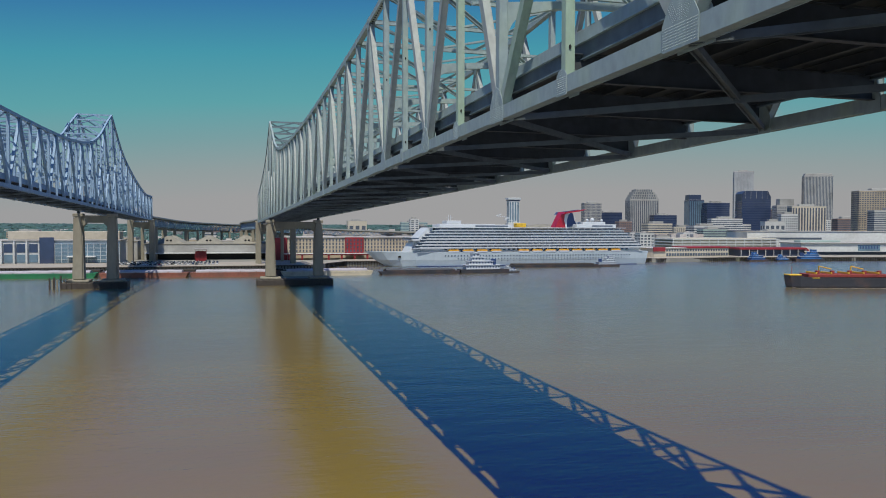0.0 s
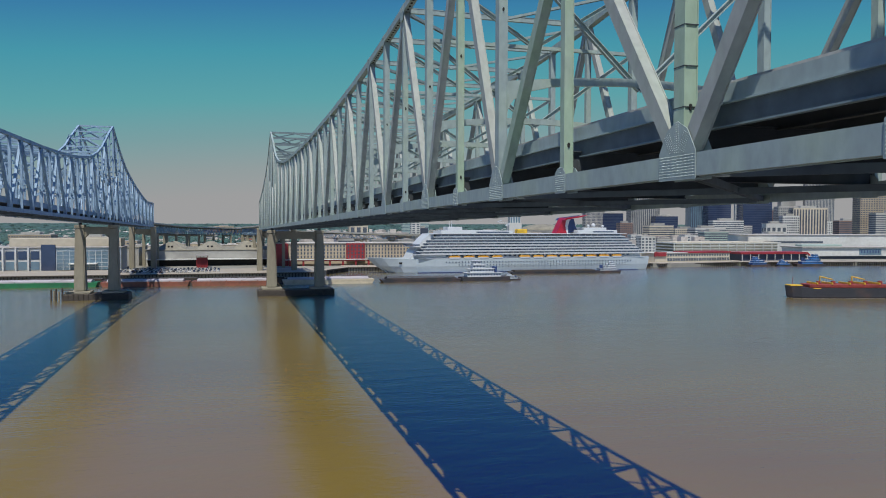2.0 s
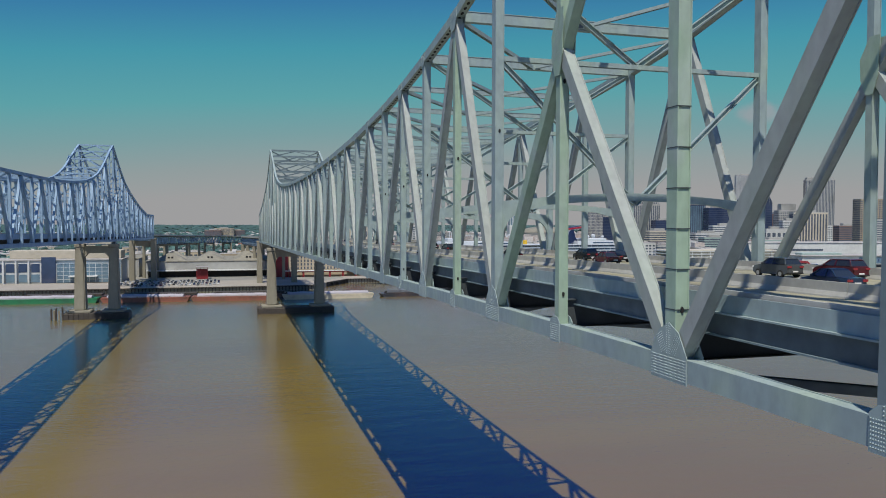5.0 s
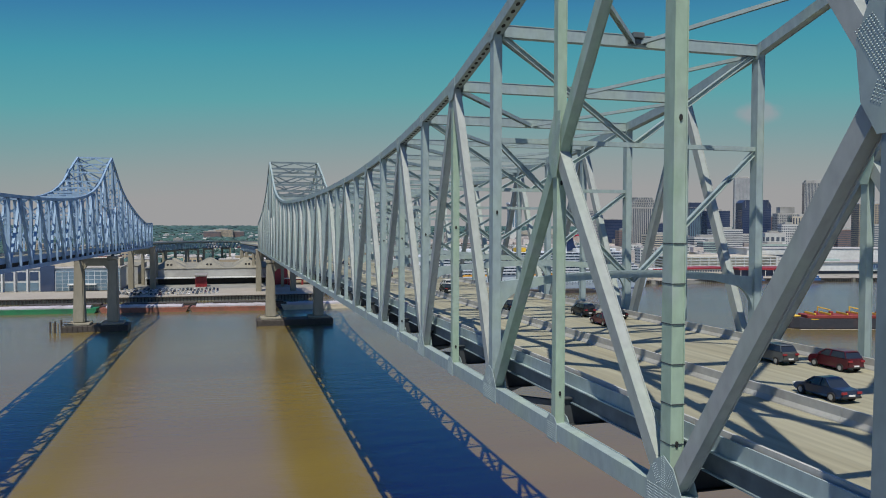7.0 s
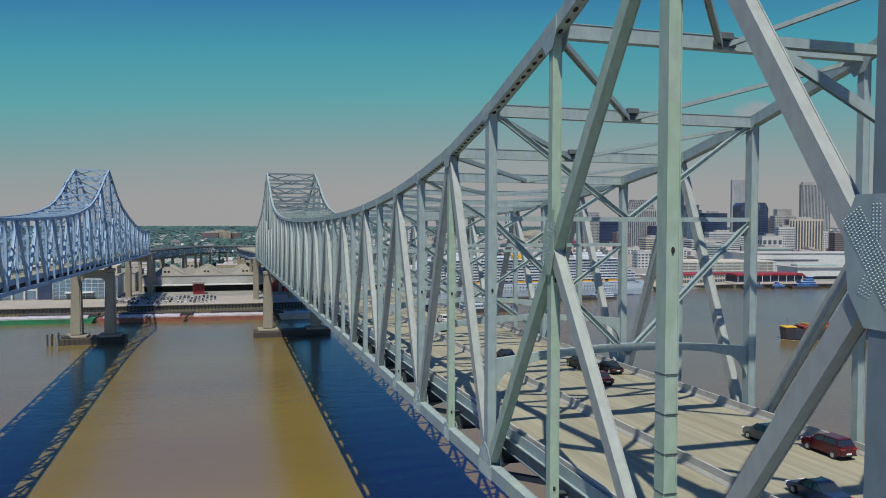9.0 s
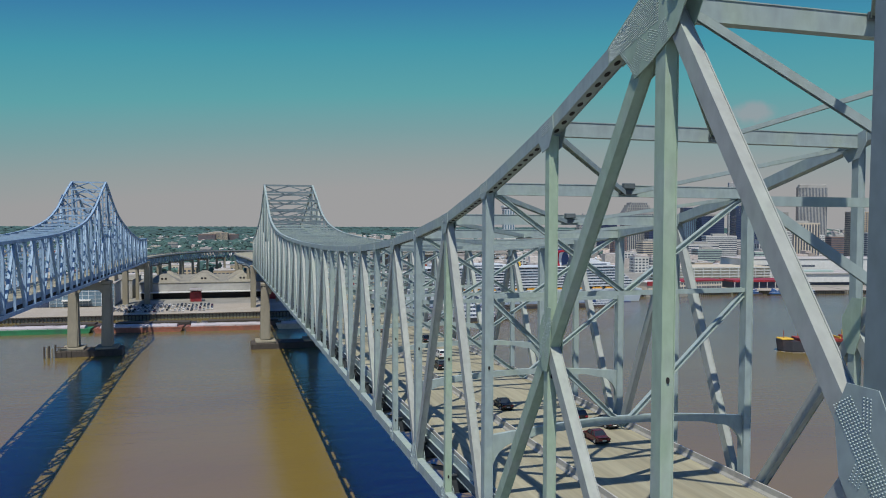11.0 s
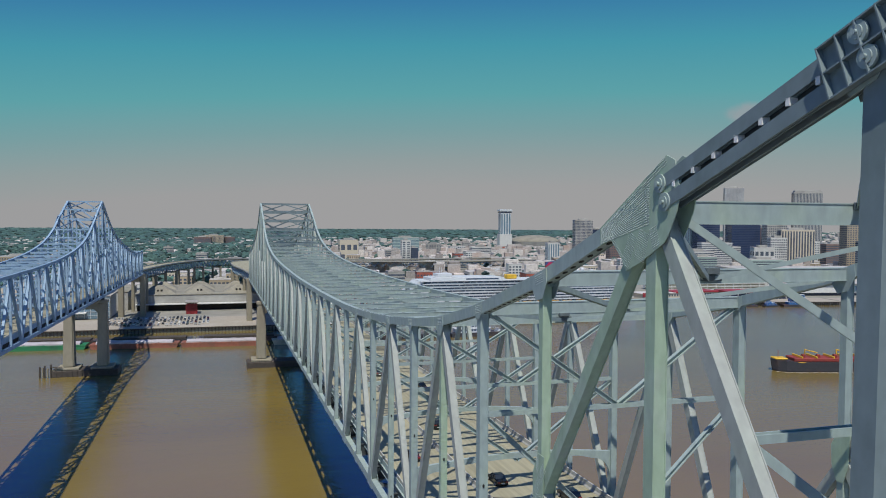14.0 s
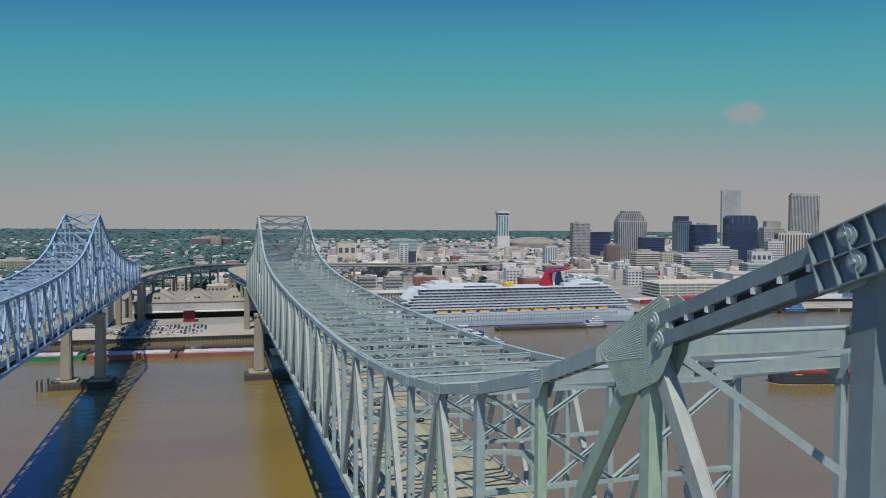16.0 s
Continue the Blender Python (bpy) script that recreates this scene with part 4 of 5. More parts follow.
# ------------------------------------------------------------------ far suburbs: house roofs and tree crowns beyond counting
verts, faces = [], []
for k in range(5000):
    y = 1150 + 2250 * rng.random() ** 1.3
    x = rng.uniform(-0.34 * y, 1.05 * y)
    if not free(x, y, 9) or (x > 0.25 * y and y < 1500):
        continue
    w, d, h = rng.uniform(4, 13), rng.uniform(5, 10), rng.uniform(3, 6.5)
    z, k0, a = land_z(x, y) - 0.3, len(verts), rng.uniform(0, 3.1)
    ca, sa = math.cos(a), math.sin(a)
    for u, v, q in ((-w, -d, 0), (w, -d, 0), (w, d, 0), (-w, d, 0), (-w, -d, h), (w, -d, h), (w, d, h), (-w, d, h), (-w, 0, h * 1.6), (w, 0, h * 1.6)):
        verts.append((x + u * ca - v * sa, y + u * sa + v * ca, z + q))
    faces += [tuple(k0 + i for i in f) for f in ((0, 1, 5, 4), (2, 3, 7, 6), (1, 2, 6, 9, 5), (3, 0, 4, 8, 7), (4, 5, 9, 8), (6, 7, 8, 9))]
HOUSE = mat("pale_house_walls", (0.40, 0.375, 0.35), 0.85, vary=0.1, grain=0.1, broad=0.01, island=0.45)
tagged(new("houses", data_mesh("houses", verts, faces, HOUSE)), "many small pale house roofs spread across far suburbs", "houses", kind="stuff")


verts, faces = [], []
for k in range(5000):
    if len(verts) > 8 * 1700:
        break
    y = 1050 + 1900 * rng.random() ** 1.1
    x = rng.uniform(0.10 * y, 1.04 * y)
    if not free(x, y, 7):
        continue
    w, d, h = rng.uniform(5, 14), rng.uniform(5, 11), rng.choice((5, 7, 8, 10, 12, 16, 22))
    z, k0, a = land_z(x, y) - 0.3, len(verts), rng.choice((0, 1.57)) + rng.uniform(-0.15, 0.05) - 0.2
    ca, sa = math.cos(a), math.sin(a)
    for u, v, q in ((-w, -d, 0), (w, -d, 0), (w, d, 0), (-w, d, 0), (-w, -d, h), (w, -d, h), (w, d, h), (-w, d, h)):
        verts.append((x + u * ca - v * sa, y + u * sa + v * ca, z + q))
    faces += [tuple(k0 + i for i in f) for f in ((0, 1, 5, 4), (1, 2, 6, 5), (2, 3, 7, 6), (3, 0, 4, 7), (4, 5, 6, 7))]
DISTRICT = mat("pale_district_walls", (0.46, 0.43, 0.40), 0.85, vary=0.25, grain=0.35, broad=0.02, tint=(0.40, 0.30, 0.25), island=0.4)
tagged(new("rooftops", data_mesh("rooftops", verts, faces, DISTRICT)), "crowded pale low buildings of the old city district", "houses", kind="stuff")


def clump(verts, faces, x, y, z, r, h, rnd):
    """An uneven leafy clump of about twenty faces."""
    k0 = len(verts)
    rings = ((0.0, 0.55), (0.35, 1.0), (0.72, 0.8))
    for q, s in rings:
        for i in range(6):
            a = i * math.pi / 3 + q * 2
            rr = r * s * rnd.uniform(0.65, 1.25)
            verts.append((x + rr * math.cos(a), y + rr * math.sin(a), z + h * (q + rnd.uniform(-0.08, 0.08))))
    verts.append((x + rnd.uniform(-0.3, 0.3) * r, y, z + h))
    for a in (0, 6):
        for i in range(6):
            j = (i + 1) % 6
            faces.append((k0 + a + i, k0 + a + j, k0 + a + 6 + j, k0 + a + 6 + i))
    for i in range(6):
        faces.append((k0 + 12 + i, k0 + 12 + (i + 1) % 6, k0 + 18))


verts, faces = [], []
for k in range(21000):
    y = 1000 + 3750 * rng.random() ** 0.95
    x = rng.uniform(-0.36 * y, 1.08 * y)
    if math.hypot(x, y) > 4800 or (x > 0.1 * y and y < 3300 and rng.random() < (0.93 if y < 2500 else 0.7)) or (x < 0.1 * y and y < 1300 and rng.random() < 0.5):
        continue
    if math.hypot(x, y) < 2600 and not free(x, y, 4):
        continue
    r = rng.uniform(5, 11) * (1 + (y > 2500) * 0.9 + (y > 3500) * 0.6)
    clump(verts, faces, x, y, land_z(x, y) + 1, r, rng.uniform(8, 15) if y < 2600 else rng.uniform(6, 9.5), rng)
tagged(new("woods", data_mesh("woods", verts, faces, FOREST)), "dark green tree crowns filling the far suburbs", "trees", kind="stuff")

# ------------------------------------------------------------------ approach viaducts
def viaduct(label, pts, width, deep):
    root = thing("viaduct", label, "viaduct", "approach viaducts")
    fine = []
    for i in range(len(pts) - 1):
        p0, p1, p2, p3 = [Vector(pts[min(max(k, 0), len(pts) - 1)]) for k in (i - 1, i, i + 1, i + 2)]
        for s in range(4):
            t = s / 4
            fine.append(0.5 * ((2 * p1) + (p2 - p0) * t + (2 * p0 - 5 * p1 + 4 * p2 - p3) * t * t + (3 * p1 - p0 - 3 * p2 + p3) * t ** 3))
    fine.append(Vector(pts[-1]))
    side = []
    for i, p in enumerate(fine):
        d = fine[min(i + 1, len(fine) - 1)] - fine[max(i - 1, 0)]
        side.append(Vector((d.y, -d.x, 0)).normalized())

    def strip(off0, off1, z0, z1, material, name):
        bm = bmesh.new()
        prev = None
        for p, s in zip(fine, side):
            ring = [bm.verts.new(p + s * o + Vector((0, 0, z))) for o, z in ((off0, z0), (off1, z0), (off1, z1), (off0, z1))]
            if prev:
                for k in range(4):
                    bm.faces.new((prev[k], prev[(k + 1) % 4], ring[(k + 1) % 4], ring[k]))
            else:
                bm.faces.new(ring)
            prev = ring
        bm.faces.new(prev)
        bmesh.ops.recalc_face_normals(bm, faces=bm.faces)
        return part(name, bm, material, root)
    h = width / 2
    strip(-h, h, -0.5, 0, CONCRETE, "deck")
    for o in (-h, h - 0.35):
        strip(o, o + 0.35, 0.004, 1.0, BARRIER, "parapet")
    for o in (-h + 1.2, h - 1.8):
        strip(o, o + 0.5, -1.4, -0.504, STEEL_DARK, "upper_flange")
        strip(o, o + 0.5, -deep - 0.5, -deep, STEEL_DARK, "lower_flange")
    web = section("aitch", 0.5, 0.6, STEEL_OLD)
    for i in range(len(fine) - 1):
        n = 3
        for k in range(n):
            a = fine[i].lerp(fine[i + 1], k / n), side[i]
            b = fine[i].lerp(fine[i + 1], (k + 0.5) / n), side[i]
            c = fine[i].lerp(fine[i + 1], (k + 1) / n), side[i]
            for o in (-h + 1.45, h - 1.55):
                dn, up = Vector((0, 0, -deep)), Vector((0, 0, -1.2))
                member("truss_web", web, a[0] + a[1] * o + dn, b[0] + b[1] * o + up, root, b[1])
                member("truss_web", web, b[0] + b[1] * o + up, c[0] + c[1] * o + dn, root, b[1])
        if i % 2 == 0 and i:
            for o in (-h + 1.5, h - 1.5):
                q = fine[i] + side[i] * o
                g = land_z(q.x, q.y)
                part("column", box_mesh((q.x - 1.4, q.y - 1.4, g - 1), (q.x + 1.4, q.y + 1.4, q.z - deep - 0.5), 0.3), PIER, root)
            a, b = fine[i] + side[i] * (-h + 1.5), fine[i] + side[i] * (h - 1.5)
            member("cap_beam", section("angle", 2.0, 1.8, PIER), a + Vector((0, 0, -deep - 1.4)), b + Vector((0, 0, -deep - 1.4)), root, (0, 0, 1))
    return root


viaduct("curving steel deck-truss viaduct with concrete parapets", [(-71.3, 709.5, 44), (-64, 800, 42.5), (-50, 905, 40.5), (-22, 1000, 39), (30, 1075, 37), (130, 1140, 33), (300, 1210, 28), (520, 1330, 24)], 15, 8)
viaduct("steel deck-truss viaduct leading off the newer bridge", [(40.8, 656, 42.4), (36.2, 760, 41), (28, 870, 40), (34, 980, 38), (80, 1070, 35), (190, 1130, 30), (360, 1190, 25), (560, 1290, 22)], 24, 8)


def land_pier(label, xs, y, top):
    root = thing("bridge_pier", label, "pier", "bridge piers", at=(sum(xs) / 2, y, 4))
    h = (xs[1] - xs[0]) / 2
    for s in (-1, 1):
        part("leg", box_mesh((s * h - 2.3, -3, -1), (s * h + 2.3, 3, top - 4), 0.5), PIER, root)
    part("cross_beam", box_mesh((-h + 2.1, -1.5, top - 11), (h - 2.1, 1.5, top - 6.5), 0.2), PIER, root)
    part("cap", box_mesh((-h - 2.8, -2.2, top - 5), (h + 2.8, 2.2, top - 4.004), 0.2), PIER, root)


land_pier("tan concrete anchor pier on the wharf under the bridge", (26.4, 55.2), 655, 40.0)
land_pier("tan concrete anchor pier on the wharf under the older bridge", (-80.2, -62.5), 709, 41.6)


# ------------------------------------------------------------------ cruise ship
SHIP_W = mat("ship_white", (0.54, 0.57, 0.58), 0.4, vary=0.04, grain=0.4, broad=0.05, tint=(0.52, 0.54, 0.56))
# white hull with the teal of the reflected sky put into its colour
SHIP_H = mat("sky_toned_hull_white", (0.47, 0.54, 0.56), 0.3, vary=0.05, grain=0.3, broad=0.04, tint=(0.40, 0.48, 0.51))
SHIP_B = mat("ship_blue_stripe", (0.03, 0.06, 0.16), 0.4, vary=0.08, grain=0.4)
SHIP_PANE = glass("ship_balcony_glass", (0.30, 0.37, 0.42))
SHIP_G = glass("ship_window_glass", (0.075, 0.105, 0.15))
BOAT_O = mat("lifeboat_yellow", (0.72, 0.34, 0.03), 0.5, vary=0.08, grain=1.0, broad=0.2)
YELLOW = mat("yellow_paint", (0.68, 0.42, 0.03), 0.5, vary=0.08, grain=1.0)
SHIP_X, SHIP_Y = 260.0, 668.0
ship = thing("cruise_ship", "large white cruise ship with a red winged funnel", "ship", at=(SHIP_X, SHIP_Y, 0))
HB = 18.0


def hull_ring(x, b, zt, rake):
    """One station of the hull, keel to rail, both sides; rake moves the foot aft."""
    pts = [(x + rake, -b * 0.72, -4), (x + rake * 0.75, -b * 0.9, 0.5), (x + rake * 0.35, -b * 0.97, 6), (x, -b, zt)]
    return pts + [(px, -py, pz) for px, py, pz in pts[::-1]]


bm = bmesh.new()
prev = None
for x, b, zt, rake in ((-140, 0.6, 13.8, 26), (-135, 3.6, 13.6, 22), (-126, 8.0, 13.3, 15), (-114, 12.6, 13.0, 8), (-98, 16.2, 12.9, 3), (-80, 18, 12.9, 0), (100, 18, 12.9, 0), (124, 17.6, 12.9, -1), (137, 16.5, 12.9, -3)):
    ring = [bm.verts.new(p) for p in hull_ring(x, b, zt, rake)]
    if prev:
        for k in range(8):
            bm.faces.new((prev[k], prev[(k + 1) % 8], ring[(k + 1) % 8], ring[k]))
    else:
        bm.faces.new(ring)
    prev = ring
bm.faces.new(prev)
bmesh.ops.recalc_face_normals(bm, faces=bm.faces)
part("hull", bm, SHIP_H, ship)
part("boot_stripe", box_mesh((-96, -HB - 0.05, -0.5), (124, HB + 0.05, 0.7)), SHIP_B, ship, "dark blue waterline stripe")
for row, (z, s, x0, x1, step) in enumerate(((9.6, 0.55, -70, 118, 3.0), (7.0, 0.45, -58, 112, 3.0), (5.0, 0.35, -40, 90, 6.0))):
    bm = bmesh.new()
    x = x0
    while x < x1:
        add_box(bm, (x - s, -HB - 0.09, z - s), (x + s, -HB + 0.1, z + s))
        x += step
    part("porthole_row", bm, SHIP_G, ship, "rows of dark square portholes")["kind"] = "stuff"
part("anchor_recess", box_mesh((-112.5, -13.6, 8.2), (-110, -12.5, 9.8), 0.1), HOLE, ship)
# promenade with the boats
part("promenade_wall", box_mesh((-92, -14.6, 12.9), (128, 14.6, 16.5)), SHIP_W, ship)
bm = bmesh.new()
for i in range(40):
    x = -70 + i * 4.7
    add_box(bm, (x, -14.75, 14.4), (x + 2.6, -14.5, 15.9))
part("promenade_windows", bm, SHIP_G, ship)["kind"] = "stuff"
part("promenade_deck", box_mesh((-96, -HB, 12.904), (130, HB, 13.1)), SHIP_W, ship)


def lifeboat(x):
    bm = bmesh.new()
    prism(bm, [(x - 5.4, 13.9), (x - 4.4, 12.7), (x + 4.4, 12.7), (x + 5.4, 13.9)], "y", -18.3, -15.4)
    boat = part("lifeboat", bm, SHIP_W, ship)
    bm = bmesh.new()
    prism(bm, [(x - 5.3, 13.9), (x + 5.3, 13.9), (x + 4.2, 15.3), (x - 4.2, 15.3)], "y", -18.2, -15.5)
    part("canopy", bm, BOAT_O, boat, "orange-yellow lifeboat canopy")
    bm = bmesh.new()
    for k in (-3.4, 3.4):
        add_box(bm, (x + k - 0.15, -18.0, 15.2), (x + k + 0.15, -14.6, 16.4))
    part("davits", bm, SHIP_W, boat)


for i in range(13):
    if i != 4:
        lifeboat(-62 + i * 13.6)
# balcony decks, stepped back at the bow and the stern
bm_parts = bmesh.new()
for k in range(7):
    z = 16.5 + k * 2.62
    x0 = -100 + (k * 2.2 if k < 4 else 8.8 + (k - 4) * 4.5)
    x1 = 132 - k * 3.6
    y0 = 18.2 - 0.12 * k
    part("deck_slab", box_mesh((x0, -y0, z - 0.25), (x1, y0, z + 0.45), 0.05), SHIP_W, ship)
    part("balustrade", box_mesh((x0 + 6, -y0 - 0.02, z + 0.454), (x1 - 2, -y0 + 0.08, z + 1.15)), SHIP_W if k < 4 else SHIP_PANE, ship)
    part("cabin_wall", box_mesh((x0 + 3, -y0 + 1.3, z + 0.45), (x1 - 3, y0 - 1.3, z + 2.37)), SHIP_G, ship, "recessed dark cabin windows behind balconies")
    x = x0 + 8
    while x < x1 - 4:
        add_box(bm_parts, (x - 0.06, -y0 + 0.5, z + 0.45), (x + 0.06, -y0 + 1.32, z + 2.37))
        x += 6.2
part("balcony_partitions", bm_parts, SHIP_W, ship)["kind"] = "stuff"
bm = bmesh.new()                                  # white front face of the superstructure
prism(bm, [(-103, 12.9), (-90, 12.9), (-80, 34.8), (-85, 34.8), (-90, 30.5), (-93.5, 26.5), (-99, 20)], "y", -13.5, 13.5)
part("bridge_front", bm, SHIP_W, ship)
part("bridge_glazing", box_mesh((-101.5, -18.6, 24.6), (-95, 18.6, 25.9), 0.1), SHIP_G, ship, "dark wheelhouse windows")
part("bridge_wing", box_mesh((-101, -19.5, 23.2), (-94, 19.5, 24.55), 0.2), SHIP_W, ship)
part("sun_deck", box_mesh((-84, -17.2, 34.85), (112, 17.2, 35.4), 0.1), SHIP_W, ship)
part("upper_house", box_mesh((-74, -13, 35.4), (-4, 13, 38.0), 0.2), SHIP_W, ship)
part("upper_house_windows", box_mesh((-40, -13.1, 36.0), (-8, 13.1, 37.2), 0.02), SHIP_G, ship)
part("lido_glass", box_mesh((10, -16.9, 31.6), (44, -16.4, 34.2), 0.05), HOLE, ship, "long dark lido window strip")
part("top_deck", box_mesh((-70, -11, 38.0), (-20, 11, 38.5), 0.1), SHIP_W, ship)
part("screen_house", box_mesh((-66, -8, 38.5), (-52, 8, 41.5), 0.3), SHIP_W, ship)
part("aft_house", box_mesh((62, -13, 35.4), (104, 13, 38.6), 0.3), SHIP_W, ship)
part("aft_house_top", box_mesh((70, -10, 38.6), (94, 10, 41.0), 0.4), SHIP_W, ship)
part("aft_house_windows", box_mesh((78, -13.1, 36.4), (100, 13.1, 37.6), 0.02), SHIP_G, ship)
part("slide_tower", box_mesh((4, -4, 35.4), (14, 4, 39.5), 0.5), YELLOW, ship, "yellow water slide base")
bm = bmesh.new()
prev = None
for i in range(40):
    a = i / 40 * math.pi * 5
    c = Vector((-14 + i * 0.5 + 3.5 * math.cos(a), 3.5 * math.sin(a), 48 - i * 0.22))
    bmesh.ops.create_cube(bm, size=0.75, matrix=Matrix.Translation(c))
part("water_slide", bm, SHIP_W, ship, "spiralling thin water slide")["kind"] = "stuff"
for x, y, r in ((86, 2, 2.0), (78, -3, 1.4), (94, -2, 1.3)):
    bm = bmesh.new()
    bmesh.ops.create_uvsphere(bm, u_segments=14, v_segments=8, radius=r, matrix=Matrix.Translation((x, y, 41.2 + r)))
    part("radar_dome", bm, SHIP_W, ship)
bm = bmesh.new()
for x in (-60, -62, 66):
    add_box(bm, (x - 0.2, -0.2, 38), (x + 0.2, 0.2, 47))
    add_box(bm, (x - 1.8, -0.1, 44), (x + 1.8, 0.1, 44.3))
part("mast", bm, SHIP_W, ship)
# funnel: swept red fin with a dark blue core and swept wing tips
bm = bmesh.new()
prism(bm, [(43, 35.4), (54, 35.4), (53, 42), (53.4, 47.5), (56, 50.2), (51.5, 50.6), (49.5, 48)], "y", -5.5, 5.5)
part("funnel", bm, FUNNEL_R, ship, "bright red swept funnel")
bm = bmesh.new()
prism(bm, [(54.6, 35.4), (66, 38.2), (63.5, 43), (62, 49.5), (58.5, 49.6), (56.5, 46.5), (55.6, 41.5)], "y", -4.4, 4.4)
part("funnel_core", bm, SHIP_B, ship, "dark blue funnel core")
bm = bmesh.new()
prism(bm, [(54, 35.4), (55.4, 35.4), (55.2, 42), (56.6, 47.2), (59, 50), (56, 50.2), (53, 47.5), (52.5, 42)], "y", -5.6, 5.6)
part("funnel_band", bm, SHIP_W, ship, "white curved funnel band")
for s in (-1, 1):
    bm = bmesh.new()
    prism(bm, [(49, 48), (51.5, 50.4), (60, 51.4), (74, 53.2), (67, 51.0), (57, 49.6)], "y", s * 5.5, s * 10.5)
    part("funnel_wing", bm, SHIP_B if s > 0 else FUNNEL_R, ship)


# ------------------------------------------------------------------ barges and boats
HULL_G = mat("green_barge_hull", (0.02, 0.17, 0.06), 0.5, vary=0.15, grain=0.6, broad=0.1, tint=(0.03, 0.10, 0.05))
HULL_R = mat("rust_red_barge_hull", (0.24, 0.085, 0.05), 0.6, vary=0.2, grain=0.6, broad=0.1, tint=(0.13, 0.07, 0.045))
HULL_K = mat("black_barge_hull", (0.035, 0.035, 0.038), 0.5, vary=0.2, grain=0.6, broad=0.1, tint=(0.10, 0.06, 0.045))
HULL_C = mat("cream_barge_hull", (0.52, 0.46, 0.33), 0.6, vary=0.1, grain=0.6, broad=0.1)
COVER = mat("white_barge_cover", (0.44, 0.41, 0.42), 0.5, vary=0.06, grain=0.5, broad=0.1, tint=(0.35, 0.32, 0.32))
COAL = mat("coal_load", (0.07, 0.075, 0.08), 0.9, vary=0.5, grain=1.2, broad=0.2, bump=0.3)


def barge(label, x, y, length, hull, load, turn=0.0, high=3.2, beam=11.0):
    root = thing("barge", label, "barge", "river barges", at=(x, y, 0), turn=turn)
    n = length / 2
    bm = bmesh.new()
    prism(bm, [(-n, high), (-n + 1.0, 0.6), (-n + 4, -2), (n - 4, -2), (n - 1, 0.6), (n, high)], "y", -beam / 2, beam / 2)
    part("hull", bm, hull, root)
    part("rub_rail", box_mesh((-n + 0.5, -beam / 2 - 0.12, high - 0.8), (n - 0.5, beam / 2 + 0.12, high - 0.5)), hull, root)
    part("deck", box_mesh((-n + 0.1, -beam / 2 + 0.1, high), (n - 0.1, beam / 2 - 0.1, high + 0.12)), hull, root)
    if load == "cover":
        k = 9
        w = (length - 8) / k
        for i in range(k):
            bm = bmesh.new()
            x0 = -n + 4 + i * w
            arc = [(-beam / 2 + 0.7 + (beam - 1.4) * a / 8, high + 0.12 + (0.9 + 0.9 * math.sin(math.pi * a / 8))) for a in range(9)]
            up = 0.12 * (i % 2)
            prism(bm, [(-beam / 2 + 0.7, high + 0.12)] + [(u, v + up) for u, v in arc] + [(beam / 2 - 0.7, high + 0.12)], "x", x0, x0 + w - 0.06)
            part("hatch_cover", bm, COVER, root)
    elif load == "coal":
        part("coaming", box_mesh((-n + 4, -beam / 2 + 0.8, high + 0.12), (n - 4, beam / 2 - 0.8, high + 1.1), 0.05), hull, root)
        bm = bmesh.new()
        bmesh.ops.create_grid(bm, x_segments=40, y_segments=8, size=0.5, matrix=Matrix.Diagonal((length - 9, beam - 2, 1, 1)) @ Matrix.Translation((0, 0, high + 1.1)))
        for v in bm.verts:
            e = max(0, 1 - (2 * v.co.y / (beam - 2)) ** 2)
            v.co.z += e * (1.0 + 0.6 * noise.noise((v.co.x * 0.3 + x, v.co.y * 0.4, 0)))
        part("load", bm, COAL, root)
    else:
        part("hold", box_mesh((-n + 4, -beam / 2 + 0.8, high + 0.12), (n - 4, beam / 2 - 0.8, high + 1.3), 0.05), FENDER, root)
    bm = bmesh.new()
    for i in range(6):
        xx = -n + 2.5 + (length - 5) * i / 5
        add_box(bm, (xx - 0.2, -beam / 2 + 0.2, high + 0.12), (xx + 0.2, -beam / 2 + 0.55, high + 0.7))
    part("bollards", bm, hull, root)["kind"] = "stuff"
    return root


barge("green barge with white rounded covers moored in the river", -118, 565, 66, HULL_G, "cover", -3)
barge("rust-red covered barge with white hatch covers", -54, 559, 58, HULL_R, "cover", -5)
barge("long rust-red covered barge with pale hatch covers", 5, 553, 58, HULL_R, "cover", -5)
barge("dull green barge with white covers along the bank", -186, 568, 66, HULL_G, "cover", -2)
barge("cream covered barge moored beside the pier", 71, 551, 66, HULL_C, "cover", 0)
barge("open dark hopper barge in the row behind", -46, 576, 58, HULL_K, "open", -4)
barge("open dark hopper barge near the wharf", 16, 573, 58, HULL_K, "open", -4)
barge("open dark hopper barge behind the green barge", -110, 582, 58, HULL_K, "open", -4)
barge("low black barge piled with grey coal", 141, 553, 62, HULL_K, "coal", 0, 2.2)
barge("long flat black deck barge beside the ship", 282, 622, 84, HULL_K, "open", -3, 2.0, 12)


